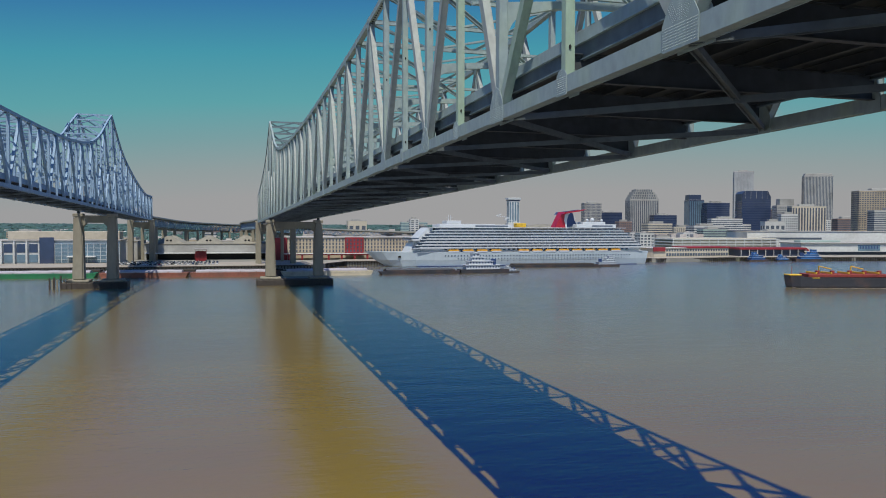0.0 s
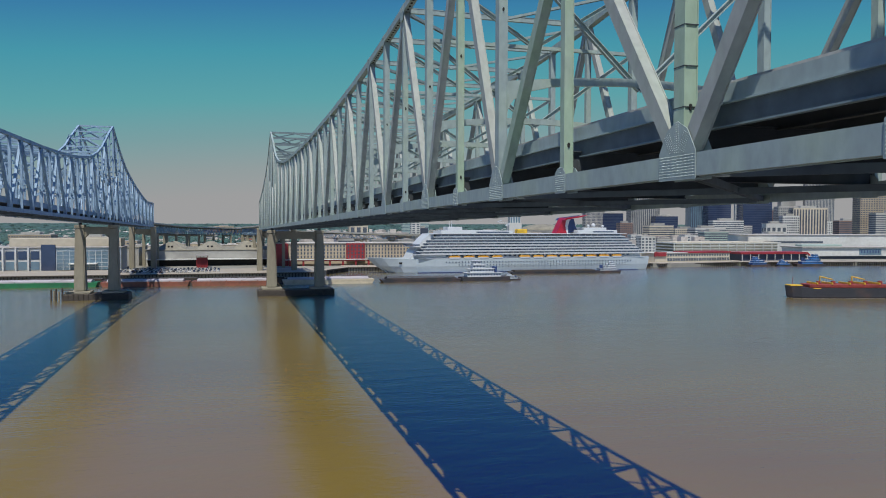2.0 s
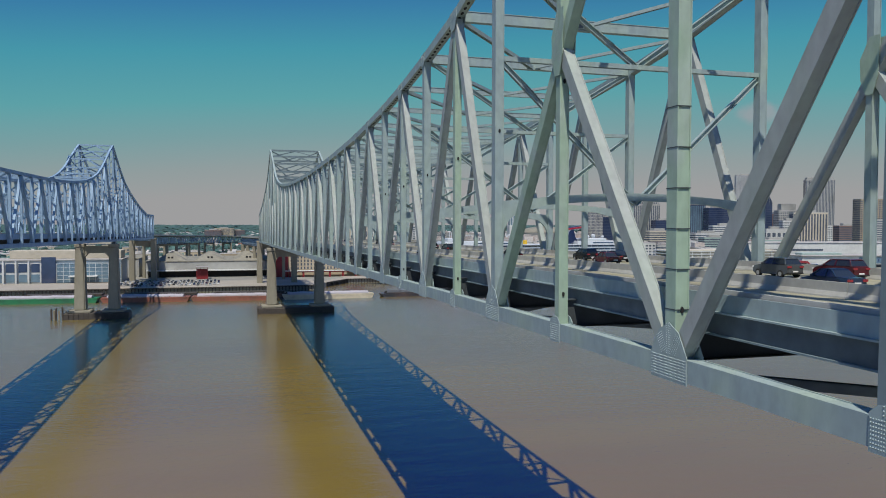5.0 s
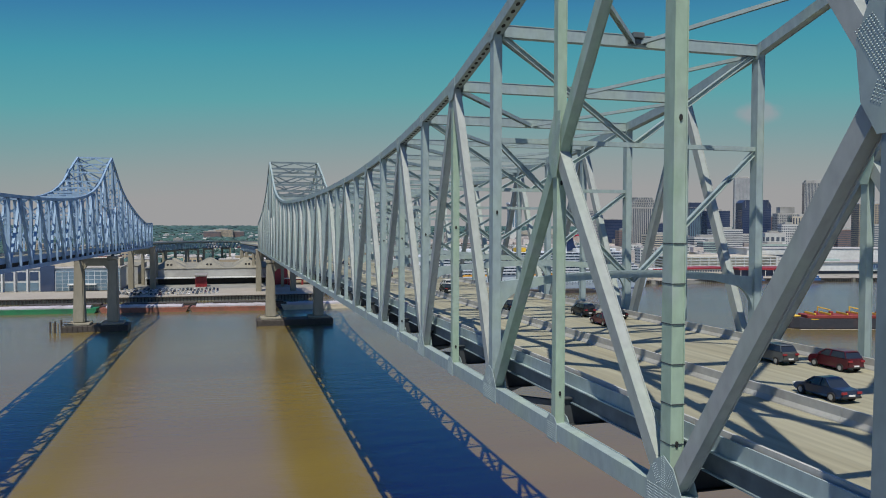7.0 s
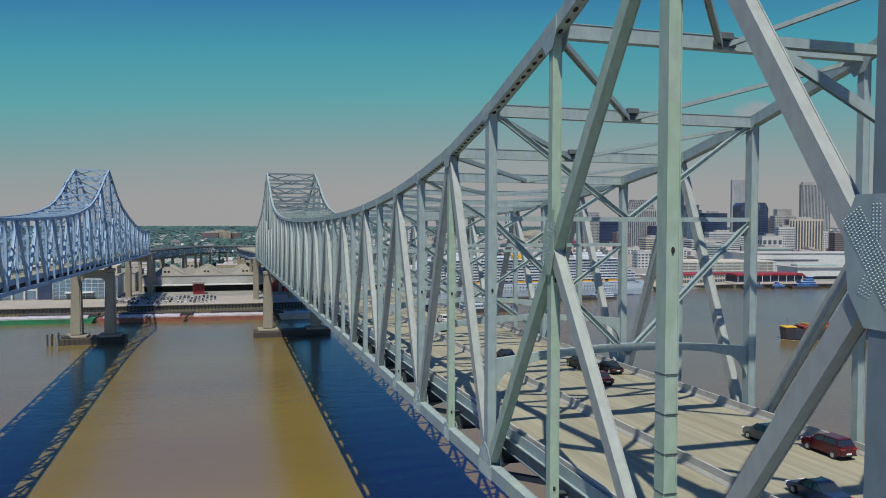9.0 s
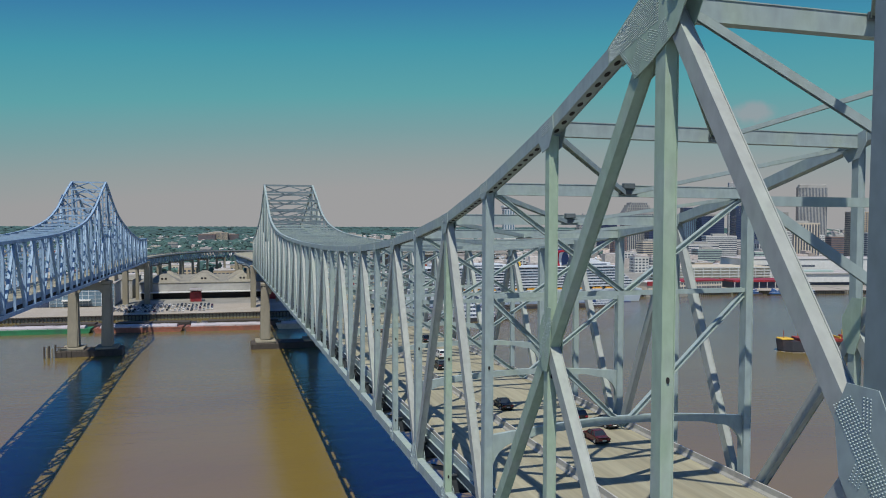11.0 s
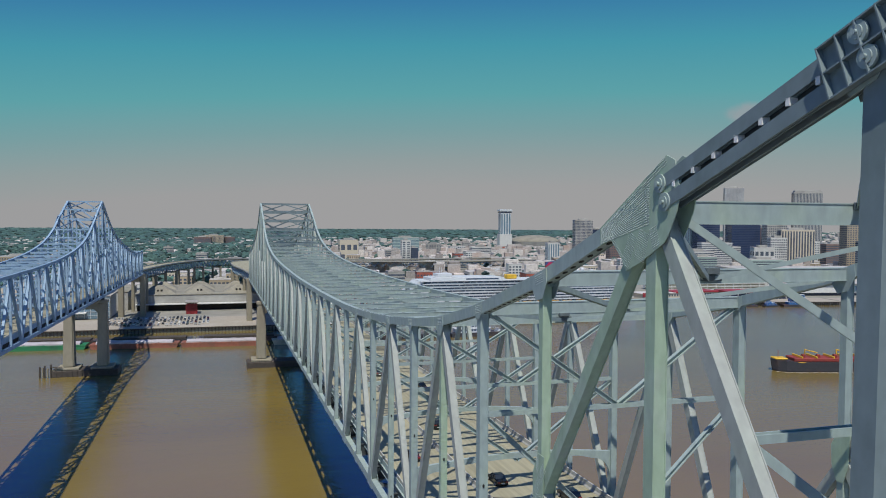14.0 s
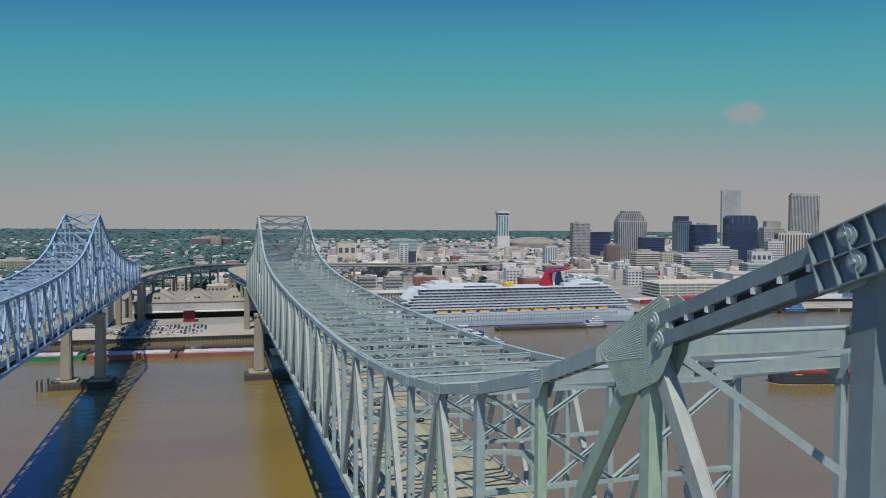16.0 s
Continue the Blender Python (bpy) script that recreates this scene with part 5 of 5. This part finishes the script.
def towboat(label, x, y, turn, size=1.0, house=SHIP_W):
    root = thing("towboat", label, "boat", "river towboats", at=(x, y, 0), turn=turn)
    s = size
    bm = bmesh.new()
    prism(bm, [(-17 * s, 2.6 * s), (-16.5 * s, 0), (-14 * s, -1.5), (15 * s, -1.5), (17 * s, 1.0), (17.5 * s, 2.8 * s)], "y", -4.8 * s, 4.8 * s)
    part("hull", bm, HULL_K, root)
    for k, (a, b, w, z0, z1) in enumerate(((-13, 11, 4.0, 2.6, 5.4), (-11, 6, 3.6, 5.45, 8.0), (-9, 0, 3.1, 8.05, 10.6), (-8.4, -3.2, 2.8, 10.65, 13.4))):
        part("deckhouse", box_mesh((a * s, -w * s, z0 * s), (b * s, w * s, z1 * s), 0.15), house, root)
        bm = bmesh.new()
        n = max(2, int((b - a) / 2))
        for i in range(n):
            xx = a + (b - a) * (i + 0.5) / n
            add_box(bm, ((xx - 0.5) * s, (-w - 0.03) * s, (z0 + 1.1) * s), ((xx + 0.5) * s, (w + 0.03) * s, (z0 + 2.1) * s))
        part("glazing", bm, SHIP_G, root)["kind"] = "stuff"
        part("deck_edge", box_mesh(((a - 0.8) * s, (-w - 0.7) * s, (z1 - 0.02) * s), ((b + 0.8) * s, (w + 0.7) * s, (z1 + 0.14) * s)), SHIP_W, root)
    for yy in (-2, 2):
        part("funnel", box_mesh((6.5 * s, (yy - 0.7) * s, 5.5 * s), (8.5 * s, (yy + 0.7) * s, 9.5 * s), 0.2), SHIP_B, root)
    return root


towboat("white towboat with stacked deckhouses pushing a coal barge", 192, 553, 0, 1.15)
towboat("small white towboat beside the cruise ship", 334, 620, 180, 0.75)
launch = towboat("small grey crew boat on the river", 214, 551, 0, 0.42)
BLUE = mat("bright_blue_paint", (0.03, 0.16, 0.42), 0.45, vary=0.12, grain=0.6, broad=0.1)
towboat("bright blue workboat moored at the landing", 545, 678, 0, 0.75, BLUE)
towboat("blue ferry boat with white decks at the landing", 602, 668, 168, 0.95, BLUE)
towboat("small blue and black tug beside the landing", 574, 674, 0, 0.55, BLUE)

tank = thing("tank_barge", "black-hulled tank vessel with red deck trunk and yellow pipes under way", "ship", at=(351, 367, 0), turn=-15.5)
tank.scale = (0.74, 0.9, 0.95)
bm = bmesh.new()
prev = None
for x, b, zt, rk in ((-42, 0.8, 7.6, 3.0), (-39, 4.2, 7.4, 2.5), (-33, 7.2, 7.0, 1.5), (-24, 8.2, 6.6, 0), (40, 8.2, 6.4, 0), (44, 7.8, 6.6, -1)):
    pts = [(x + rk, -b * 0.8, -2), (x + rk * 0.5, -b * 0.95, 1), (x, -b, zt)]
    ring = [bm.verts.new(p) for p in pts + [(px, -py, pz) for px, py, pz in pts[::-1]]]
    if prev:
        for k in range(6):
            bm.faces.new((prev[k], prev[(k + 1) % 6], ring[(k + 1) % 6], ring[k]))
    else:
        bm.faces.new(ring)
    prev = ring
bm.faces.new(prev)
bmesh.ops.recalc_face_normals(bm, faces=bm.faces)
part("hull", bm, HULL_K, tank)
DECK_R = mat("red_oxide_deck", (0.24, 0.035, 0.025), 0.6, vary=0.2, grain=0.8, broad=0.15)
part("trunk", box_mesh((-26, -6.6, 6.5), (38, 6.6, 8.6), 0.3), DECK_R, tank)
part("bulwark", box_mesh((-40, -4.4, 7.4), (-30, 4.4, 8.2), 0.3), YELLOW, tank)
part("rail_stripe", box_mesh((-24, -8.3, 6.0), (-18, 8.3, 6.5), 0.05), YELLOW, tank)
for y in (-4.5, -2.5, 0, 2.5, 4.5):
    member("deck_pipe", section("angle", 0.55, 0.55, YELLOW if int(y) % 2 else DECK_R), (-24, y, 9.1), (37, y, 9.1), tank)
for x in (-20, -8, 6, 18, 30):
    part("manifold", box_mesh((x - 0.5, -7, 8.6), (x + 0.5, 7, 9.8), 0.1), YELLOW, tank)
    part("pump_house", box_mesh((x + 2.5, -3, 8.6), (x + 5, -0.5, 10.6), 0.15), DECK_R, tank)
for x in (-14, 12):
    member("crane_post", section("angle", 0.7, 0.7, YELLOW), (x, 0, 8.6), (x, 0, 13.5), tank)
    member("crane_jib", section("angle", 0.5, 0.5, YELLOW), (x, 0, 13.2), (x + 9, -2, 11.5), tank)
member("mast", section("angle", 0.3, 0.3, DECK_R), (-36, 0, 8), (-36, 0, 13), tank)
bm = bmesh.new()
for i in range(22):
    x = -34 + i * 3.4
    add_box(bm, (x - 0.05, -8.1, 6.4), (x + 0.05, -8.0, 7.7))
    add_box(bm, (x - 0.05, 8.0, 6.4), (x + 0.05, 8.1, 7.7))
part("rail_posts", bm, DECK_R, tank)["kind"] = "stuff"
FOAM = mat("wake_foam", (0.62, 0.58, 0.52), 0.7, vary=0.3, grain=1.0, broad=0.2)
bm = bmesh.new()
for side in (-1, 1):
    prevp = None
    for i in range(30):
        x = -42 + i * 3.0
        b = min(8.6, 1.2 + (x + 42) * 0.9)
        w = 0.9 + 0.5 * noise.noise((x * 0.4, side, 0))
        q = [bm.verts.new((x, side * b, 0.03)), bm.verts.new((x + 0.4, side * (b + max(0.3, w)), 0.03))]
        if prevp:
            bm.faces.new((prevp[0], q[0], q[1], prevp[1]))
        prevp = q
part("bow_wave", bm, FOAM, tank, "white foam along the waterline")

# ------------------------------------------------------------------ riverfront buildings
hall = thing("exhibition_hall", "long grey exhibition hall with three pale peaked skylights", "building", at=(-16, 806, 4))
# grey wall colour stands in for the shade on the hall's front
part("wall", box_mesh((-58, -58, 0), (58, 58, 14.5), 0.2), WALLS["grey"], hall)
part("roof", box_mesh((-58.5, -58.5, 14.5), (58.5, 58.5, 15.4), 0.2), ROOF_T, hall)
part("awning", box_mesh((-56, -64, 6.0), (57, -58.004, 7.0), 0.1), WALLS["white"], hall, "long white loading awning")
part("dock_opening", box_mesh((-55, -58.3, 0.4), (56, -57.9, 5.8)), HOLE, hall)
for r in range(2):
    for k in range(3):
        x, y = -36 + k * 36, -36 + r * 44
        bm = bmesh.new()
        bmesh.ops.create_cone(bm, cap_ends=True, segments=4, radius1=20, radius2=3.5, depth=7, matrix=Matrix.Translation((x, y, 18.9)) @ Matrix.Rotation(radians(45), 4, "Z"))
        part("skylight_roof", bm, ROOF_T, hall)
        for u in (-1.6, 1.6):
            part("vent", box_mesh((x + u - 0.9, y - 11, 17.2), (x + u + 0.9, y - 8, 19.0), 0.1), HOLE, hall)
wing = thing("exhibition_hall", "plain grey windowless end block of the hall", "building", at=(-104, 800, 4))
part("wall", box_mesh((-24, -40, 0), (24, 40, 17), 0.2), WALLS["grey"], wing)
part("roof", box_mesh((-24.4, -40.4, 17), (24.4, 40.4, 17.8), 0.1), ROOF_T, wing)
part("loading_door", box_mesh((-10, -40.2, 0), (2, -39.9, 6)), HOLE, wing)
lift = thing("stair_tower", "small red stair tower with a slatted roof", "building", at=(-22, 722, 4))
part("wall", box_mesh((-4.5, -5, 0), (4.5, 5, 9), 0.1), RED, lift)
part("roof", box_mesh((-5.5, -9, 10.5), (5.5, 9, 11.4), 0.1), ROOF_D, lift)
for k in range(4):
    part("post", box_mesh((-5 + k * 3.2, -6, 0), (-4.6 + k * 3.2, -5.6, 10.5)), RED, lift)
gl = thing("riverfront_building", "white-framed riverfront building with a blue glass hall", "building", at=(-150, 716, 4))
part("wall", box_mesh((-60, -16, 0), (62, 26, 19), 0.2), WALLS["white"], gl)
part("roof", box_mesh((-61, -17, 19), (63, 27, 20), 0.2), ROOF_L, gl)
part("upper_hall", box_mesh((-28, 0, 20), (60, 26, 27), 0.2), WALLS["cream"], gl)
part("glass_hall", box_mesh((12, -20, 0.5), (62, -16.004, 17), 0.1), G_TEAL, gl, "tall blue glass curtain wall")
for k in range(11):
    part("mullion", box_mesh((12 + k * 5, -20.3, 0.5), (12.4 + k * 5, -20.004, 17)), WALLS["pale"], gl)
for k in range(5):
    part("transom", box_mesh((12, -20.25, 3 + k * 3.3), (62, -20.004, 3.3 + k * 3.3)), WALLS["pale"], gl)
part("entrance_canopy", box_mesh((22, -26, 5.4), (44, -20.3, 6.2), 0.1), WALLS["white"], gl)
part("stair_glass", box_mesh((0, -18, 0), (11, -16.004, 22), 0.1), G_BLUE, gl)
for k in range(5):
    x = -46 + k * 9.5
    part("window", box_mesh((x, -16.3, 9.4), (x + 6.4, -15.9, 16.5)), G_BLUE, gl)
    part("window", box_mesh((x, -16.3, 1.0), (x + 6.4, -15.9, 7.6)), G_TEAL, gl)
    part("column", box_mesh((x - 2.2, -18.5, 0), (x - 1.0, -16.004, 19)), WALLS["white"], gl)
# tan terminal with a red pavilion and a red arcade
term = thing("terminal_building", "long tan brick terminal with a red pavilion and red arcade", "building", at=(122, 742, 4))
part("wall", box_mesh((-66, -14, 0), (70, 14, 21), 0.2), WALLS["tan"], term)
part("roof", box_mesh((-67, -15, 21), (71, 15, 22), 0.2), ROOF_L, term)
bm = bmesh.new()
for r in range(4):
    for k in range(42):
        x = -64 + k * 3.15
        add_box(bm, (x, -14.2, 7.2 + r * 3.4), (x + 1.3, -13.8, 9.6 + r * 3.4))
part("glazing", bm, G_GREY, term)["kind"] = "stuff"
part("pavilion", box_mesh((-11, -16, 5.5), (7, -14.2, 21.4), 0.1), RED, term)
bm = bmesh.new()
for r in range(4):
    for k in range(5):
        add_box(bm, (-9.6 + k * 3.4, -16.15, 7.4 + r * 3.4), (-8.2 + k * 3.4, -15.9, 9.6 + r * 3.4))
part("pavilion_glazing", bm, G_GREY, term)["kind"] = "stuff"
part("end_pavilion", box_mesh((-78, -15, 0), (-66.2, 10, 21), 0.1), RED, term)
part("arcade_beam", box_mesh((-70, -22, 4.6), (60, -16.4, 5.6), 0.1), RED, term)
part("arcade_roof", box_mesh((-70, -22.5, 5.604), (60, -16.3, 6.2), 0.1), WALLS["white"], term)
for k in range(10):
    part("arcade_post", box_mesh((-66 + k * 12.5, -21.6, 0), (-64.2 + k * 12.5, -20, 4.6), 0.1), RED, term)
# cruise terminal and market along the right bank
mk = thing("ferry_terminal", "low cream terminal with a red roof and dark windows", "building", at=(486, 716, 4), turn=4)
part("wall", box_mesh((-52, -10, 0), (46, 14, 9.5), 0.1), WALLS["cream"], mk)
part("roof", box_mesh((-10, -11, 9.5), (47, 15, 11.2), 0.2), RED, mk)
part("roof_flat", box_mesh((-53, -11, 9.5), (-10.2, 15, 10.3), 0.2), ROOF_L, mk)
part("red_corner", box_mesh((-53, -11.3, 6.5), (-38, -10.1, 11), 0.1), RED, mk)
bm = bmesh.new()
for k in range(24):
    add_box(bm, (-36 + k * 3.4, -10.2, 6.4), (-34.2 + k * 3.4, -9.8, 8.4))
    add_box(bm, (-36 + k * 3.4, -10.2, 1.4), (-33.4 + k * 3.4, -9.8, 4.4))
part("glazing", bm, G_GREY, mk)["kind"] = "stuff"
sh = thing("market_shed", "long shed with a curved red roof over a dark hall", "building", at=(590, 716, 4), turn=-6)
part("hall", box_mesh((-40, -8, 0), (40, 18, 7.6), 0.1), WALLS["dark"], sh)
bm = bmesh.new()
prism(bm, [(-42, 7.6), (40, 7.6), (44, 5.6), (44, 6.8), (40, 9.8), (-42, 9.8)], "y", -11, 19)
part("roof", bm, RED, sh)
for k in range(9):
    part("post", box_mesh((-40 + k * 10, -10.6, 0), (-39.4 + k * 10, -10, 7.6)), WALLS["white"], sh)
ml = thing("shopping_hall", "long white shopping hall with a blue sign panel", "building", at=(715, 738, 4), turn=-10)
part("wall", box_mesh((-62, -14, 3.5), (62, 30, 13.5), 0.2), WALLS["white"], ml)
part("ground_floor", box_mesh((-58, -11, 0), (58, 28, 3.5)), WALLS["dark"], ml)
part("roof", box_mesh((-63, -16, 13.5), (50, 31, 14.6), 0.2), ROOF_L, ml)
part("clerestory", box_mesh((-55, -2, 14.6), (-4, 12, 17), 0.2), WALLS["green"], ml)
part("sign_panel", box_mesh((10, -14.4, 5), (38, -14.0, 12)), G_TEAL, ml, "blue glass panel with pale bars")
for k in range(7):
    part("sign_bar", box_mesh((12 + k * 3.6, -14.6, 7.2), (13.6 + k * 3.6, -14.404, 10.6)), SHIP_B, ml)
part("end_block", box_mesh((50.2, -15, 4), (64, 26, 12), 0.1), RED, ml)
hotel = thing("convention_block", "broad white convention block behind the shopping hall", "building", at=(760, 830, 4), turn=-12)
part("wall", box_mesh((-110, -30, 0), (100, 30, 27), 0.2), WALLS["white"], hotel)
part("roof", box_mesh((-111, -31, 27), (101, 31, 28), 0.2), ROOF_L, hotel)
part("window_band", box_mesh((-90, -30.2, 17), (-10, -29.9, 19.5)), G_GREY, hotel)
garage = thing("riverfront_building", "long pale layered riverfront building with white floor bands", "building", at=(610, 830, 4), turn=-6)
for k in range(5):
    part("deck_level", box_mesh((-80, -28, k * 3.6 + 2.6), (66, 28, k * 3.6 + 3.9), 0.05), WALLS["white"], garage)
part("core", box_mesh((-76, -26.5, 0), (62, 26.5, 19)), WALLS["cream"], garage)
for k in range(13):
    part("column", box_mesh((-79 + k * 12, -27.8, 0), (-78 + k * 12, -27, 17.0)), WALLS["white"], garage)
shedw = thing("cruise_terminal", "long white cruise terminal shed beside the wharf", "building", at=(300, 752, 4), turn=0)
part("wall", box_mesh((-110, -24, 0), (125, 24, 15), 0.2), WALLS["white"], shedw)
part("roof", box_mesh((-111, -25, 15), (126, 25, 16), 0.2), ROOF_L, shedw)
part("upper_roof", box_mesh((-90, -14, 16), (100, 14, 19), 0.4), ROOF_L, shedw)
for k in range(12):
    part("gangway_tower", box_mesh((-104 + k * 19, -24.4, 2), (-94 + k * 19, -24.004, 9)), G_GREY, shedw)


# ------------------------------------------------------------------ cars
TYRE = mat("tyre_rubber", (0.02, 0.02, 0.02), 0.8)
PAINTS = [mat(n, c, 0.25, vary=0.03, grain=2.0, spec=0.7) for n, c in (("black_car_paint", (0.012, 0.014, 0.018)), ("white_car_paint", (0.72, 0.72, 0.70)), ("silver_car_paint", (0.38, 0.39, 0.40)),
                                                                          ("red_car_paint", (0.085, 0.008, 0.015)), ("navy_car_paint", (0.02, 0.04, 0.09)), ("grey_car_paint", (0.10, 0.11, 0.115)))]
CAR_G = glass("car_glass", (0.02, 0.025, 0.03))


def car(label, paint, suv):
    root = thing("car", label, "car", "cars")
    h = 0.22 if suv else 0.0
    rear, back = (-2.22, -1.95) if suv else (-2.28, -1.25)
    bm = bmesh.new()
    prism(bm, [(rear, 0.42), (-1.9, 0.26), (1.95, 0.26), (2.25, 0.36), (2.30, 0.58 + h), (2.12, 0.74 + h), (1.1, 0.90 + h), (0.95, 0.94 + h), (back - 0.1, 0.96 + h), (rear, 0.90 + h)], "x", -0.9, 0.9)
    for v in bm.verts:                                   # sides lean in above the waist
        if v.co.z > 0.7:
            v.co.x *= 0.94
        if abs(v.co.y) > 2.1:
            v.co.x *= 0.9
    bmesh.ops.bevel(bm, geom=list(bm.edges), offset=0.07, segments=2, affect="EDGES")
    part("body", bm, PAINTS[paint], root)
    bm = bmesh.new()
    prism(bm, [(back - 0.08, 0.95 + h), (1.12, 0.92 + h), (0.32, 1.42 + h), (back + (0.25 if suv else 0.55), 1.44 + h)], "x", -0.8, 0.8)
    for v in bm.verts:
        if v.co.z > 1.2 + h:
            v.co.x *= 0.78
    part("cabin_glass", bm, CAR_G, root)
    bm = bmesh.new()
    prism(bm, [(back + (0.15 if suv else 0.5), 1.42 + h), (0.38, 1.40 + h), (0.2, 1.48 + h), (back + (0.4 if suv else 0.75), 1.50 + h)], "x", -0.66, 0.66)
    bmesh.ops.bevel(bm, geom=list(bm.edges), offset=0.03, segments=1, affect="EDGES")
    part("roof", bm, PAINTS[paint], root)
    pillar = section("angle", 0.07, 0.09, PAINTS[paint])
    for x in (-1, 1):
        for y0, y1 in ((1.1, 0.34), (-0.25, -0.3), (back, back + (0.3 if suv else 0.6))):
            member("pillar", pillar, (x * 0.80, y0, 0.93 + h), (x * 0.635, y1, 1.44 + h), root)
        part("mirror", box_mesh((x * 0.93 - 0.09, 0.72, 0.95 + h), (x * 0.93 + 0.09, 0.86, 1.08 + h), 0.02), PAINTS[paint], root)
        part("tail_light", box_mesh((x * 0.62 - 0.2, rear - 0.05, 0.66 + h), (x * 0.62 + 0.2, rear + 0.06, 0.82 + h)), RED, root)
        part("headlight", box_mesh((x * 0.6 - 0.2, 2.16, 0.56 + h), (x * 0.6 + 0.2, 2.32, 0.68 + h)), WHITE, root)
        for y in (-1.4, 1.4):
            bm = bmesh.new()
            prism(bm, [(y + 0.34 * math.cos(i * math.pi / 8), 0.34 + 0.34 * math.sin(i * math.pi / 8)) for i in range(16)], "x", x * 0.8 - 0.12, x * 0.8 + 0.12)
            wheel = part("wheel", bm, TYRE, root)
            bm = bmesh.new()
            prism(bm, [(y + 0.2 * math.cos(i * math.pi / 5), 0.34 + 0.2 * math.sin(i * math.pi / 5)) for i in range(10)], "x", x * 0.8 + x * 0.10, x * 0.8 + x * 0.135)
            part("rim", bm, WALLS["grey"], wheel)
    part("number_plate", box_mesh((-0.26, rear - 0.04, 0.5), (0.26, rear + 0.04, 0.62)), WHITE, root)
    part("bumper", box_mesh((-0.8, rear - 0.07, 0.36), (0.8, rear + 0.1, 0.48), 0.03), TYRE, root)
    return root


def far_car(label, paint, suv):
    """A parked car far off: body, glass, roof and wheels."""
    root = thing("car", label, "car", "cars")
    h = 0.22 if suv else 0.0
    bm = bmesh.new()
    prism(bm, [(-2.25, 0.35), (2.25, 0.32), (2.28, 0.7 + h), (1.1, 0.92 + h), (-2.2, 0.95 + h)], "x", -0.88, 0.88)
    part("body", bm, PAINTS[paint], root)
    back = -2.0 if suv else -1.4
    bm = bmesh.new()
    prism(bm, [(back, 0.94 + h), (1.15, 0.92 + h), (0.4, 1.40 + h), (back + 0.4, 1.42 + h)], "x", -0.74, 0.74)
    part("cabin_glass", bm, CAR_G, root)
    part("roof", box_mesh((-0.7, back + 0.35, 1.41 + h), (0.7, 0.42, 1.48 + h), 0.02), PAINTS[paint], root)
    for x in (-0.8, 0.8):
        for y in (-1.4, 1.4):
            bm = bmesh.new()
            prism(bm, [(y + 0.33 * math.cos(i * math.pi / 4), 0.33 + 0.33 * math.sin(i * math.pi / 4)) for i in range(8)], "x", x - 0.1, x + 0.1)
            part("wheel", bm, TYRE, root)
    return root


ROAD_CARS = ((47.2, 55.5, 5, 1), (40.8, 42.5, 4, 0), (49.9, 51.2, 3, 1), (47.6, 93.5, 0, 1), (45.4, 83.4, 3, 0), (50.2, 89.5, 0, 0), (40.5, 103, 0, 0), (40.4, 136, 0, 1), (44, 148, 1, 1), (47, 171, 0, 0), (40.5, 190, 5, 1), (43.8, 214, 2, 0),
             (47, 236, 0, 1), (40.4, 262, 4, 0), (43.8, 300, 1, 0), (31.2, 118, 3, 0), (29.5, 205, 0, 0), (32, 290, 2, 1))
NAMES = ("black", "white", "silver", "red", "navy blue", "grey")
kinds = {}
for x, y, p, suv in ROAD_CARS:
    m = pose(x, y, low_z(y) + DECK, math.degrees(-0.008))
    if (p, suv) in kinds:
        copy_thing(kinds[p, suv], m)
    else:
        kinds[p, suv] = car("%s %s driving on the concrete bridge deck" % (NAMES[p], "sport utility car" if suv else "saloon car"), p, suv)
        kinds[p, suv].matrix_basis = m
# the lot on the wharf
lot = {}
for r in range(7):
    for k in range(26):
        x, y = -86 + k * 3.15 + rng.uniform(-0.15, 0.15), 640 + r * 7.6
        if rng.random() < 0.32:
            continue
        p, suv = rng.choice((0, 1, 1, 2, 2, 3, 4, 5)), rng.choice((0, 1))
        m = pose(x, y, 4.35, 0, 0, 180 * rng.randrange(2))
        if (p, suv) in lot:
            copy_thing(lot[p, suv], m)
        else:
            lot[p, suv] = far_car("%s %s parked on the wharf" % (NAMES[p], "sport utility car" if suv else "saloon car"), p, suv)
            lot[p, suv].matrix_basis = m


# ------------------------------------------------------------------ mooring piles beside the older pier
dol = thing("mooring_dolphin", "cluster of weathered timber mooring piles in the river", "mooring", at=(-92, 461, 0))
for k, (dx, dy, top) in enumerate(((-2.2, 0, 6.4), (-0.9, 0.7, 5.6), (0.3, -0.3, 6.8), (1.6, 0.5, 5.2), (3.4, 0.2, 7.4), (5.0, 0.6, 5.0))):
    bm = bmesh.new()
    prism(bm, [(dx + 0.5 * math.cos(i * math.pi / 4), dy + 0.5 * math.sin(i * math.pi / 4)) for i in range(8)], "z", -3, top)
    part("timber_pole", bm, PIER if k % 2 else FENDER, dol)
part("walkway", box_mesh((3, -0.6, 5.6), (9, 0.6, 5.9)), FENDER, dol)
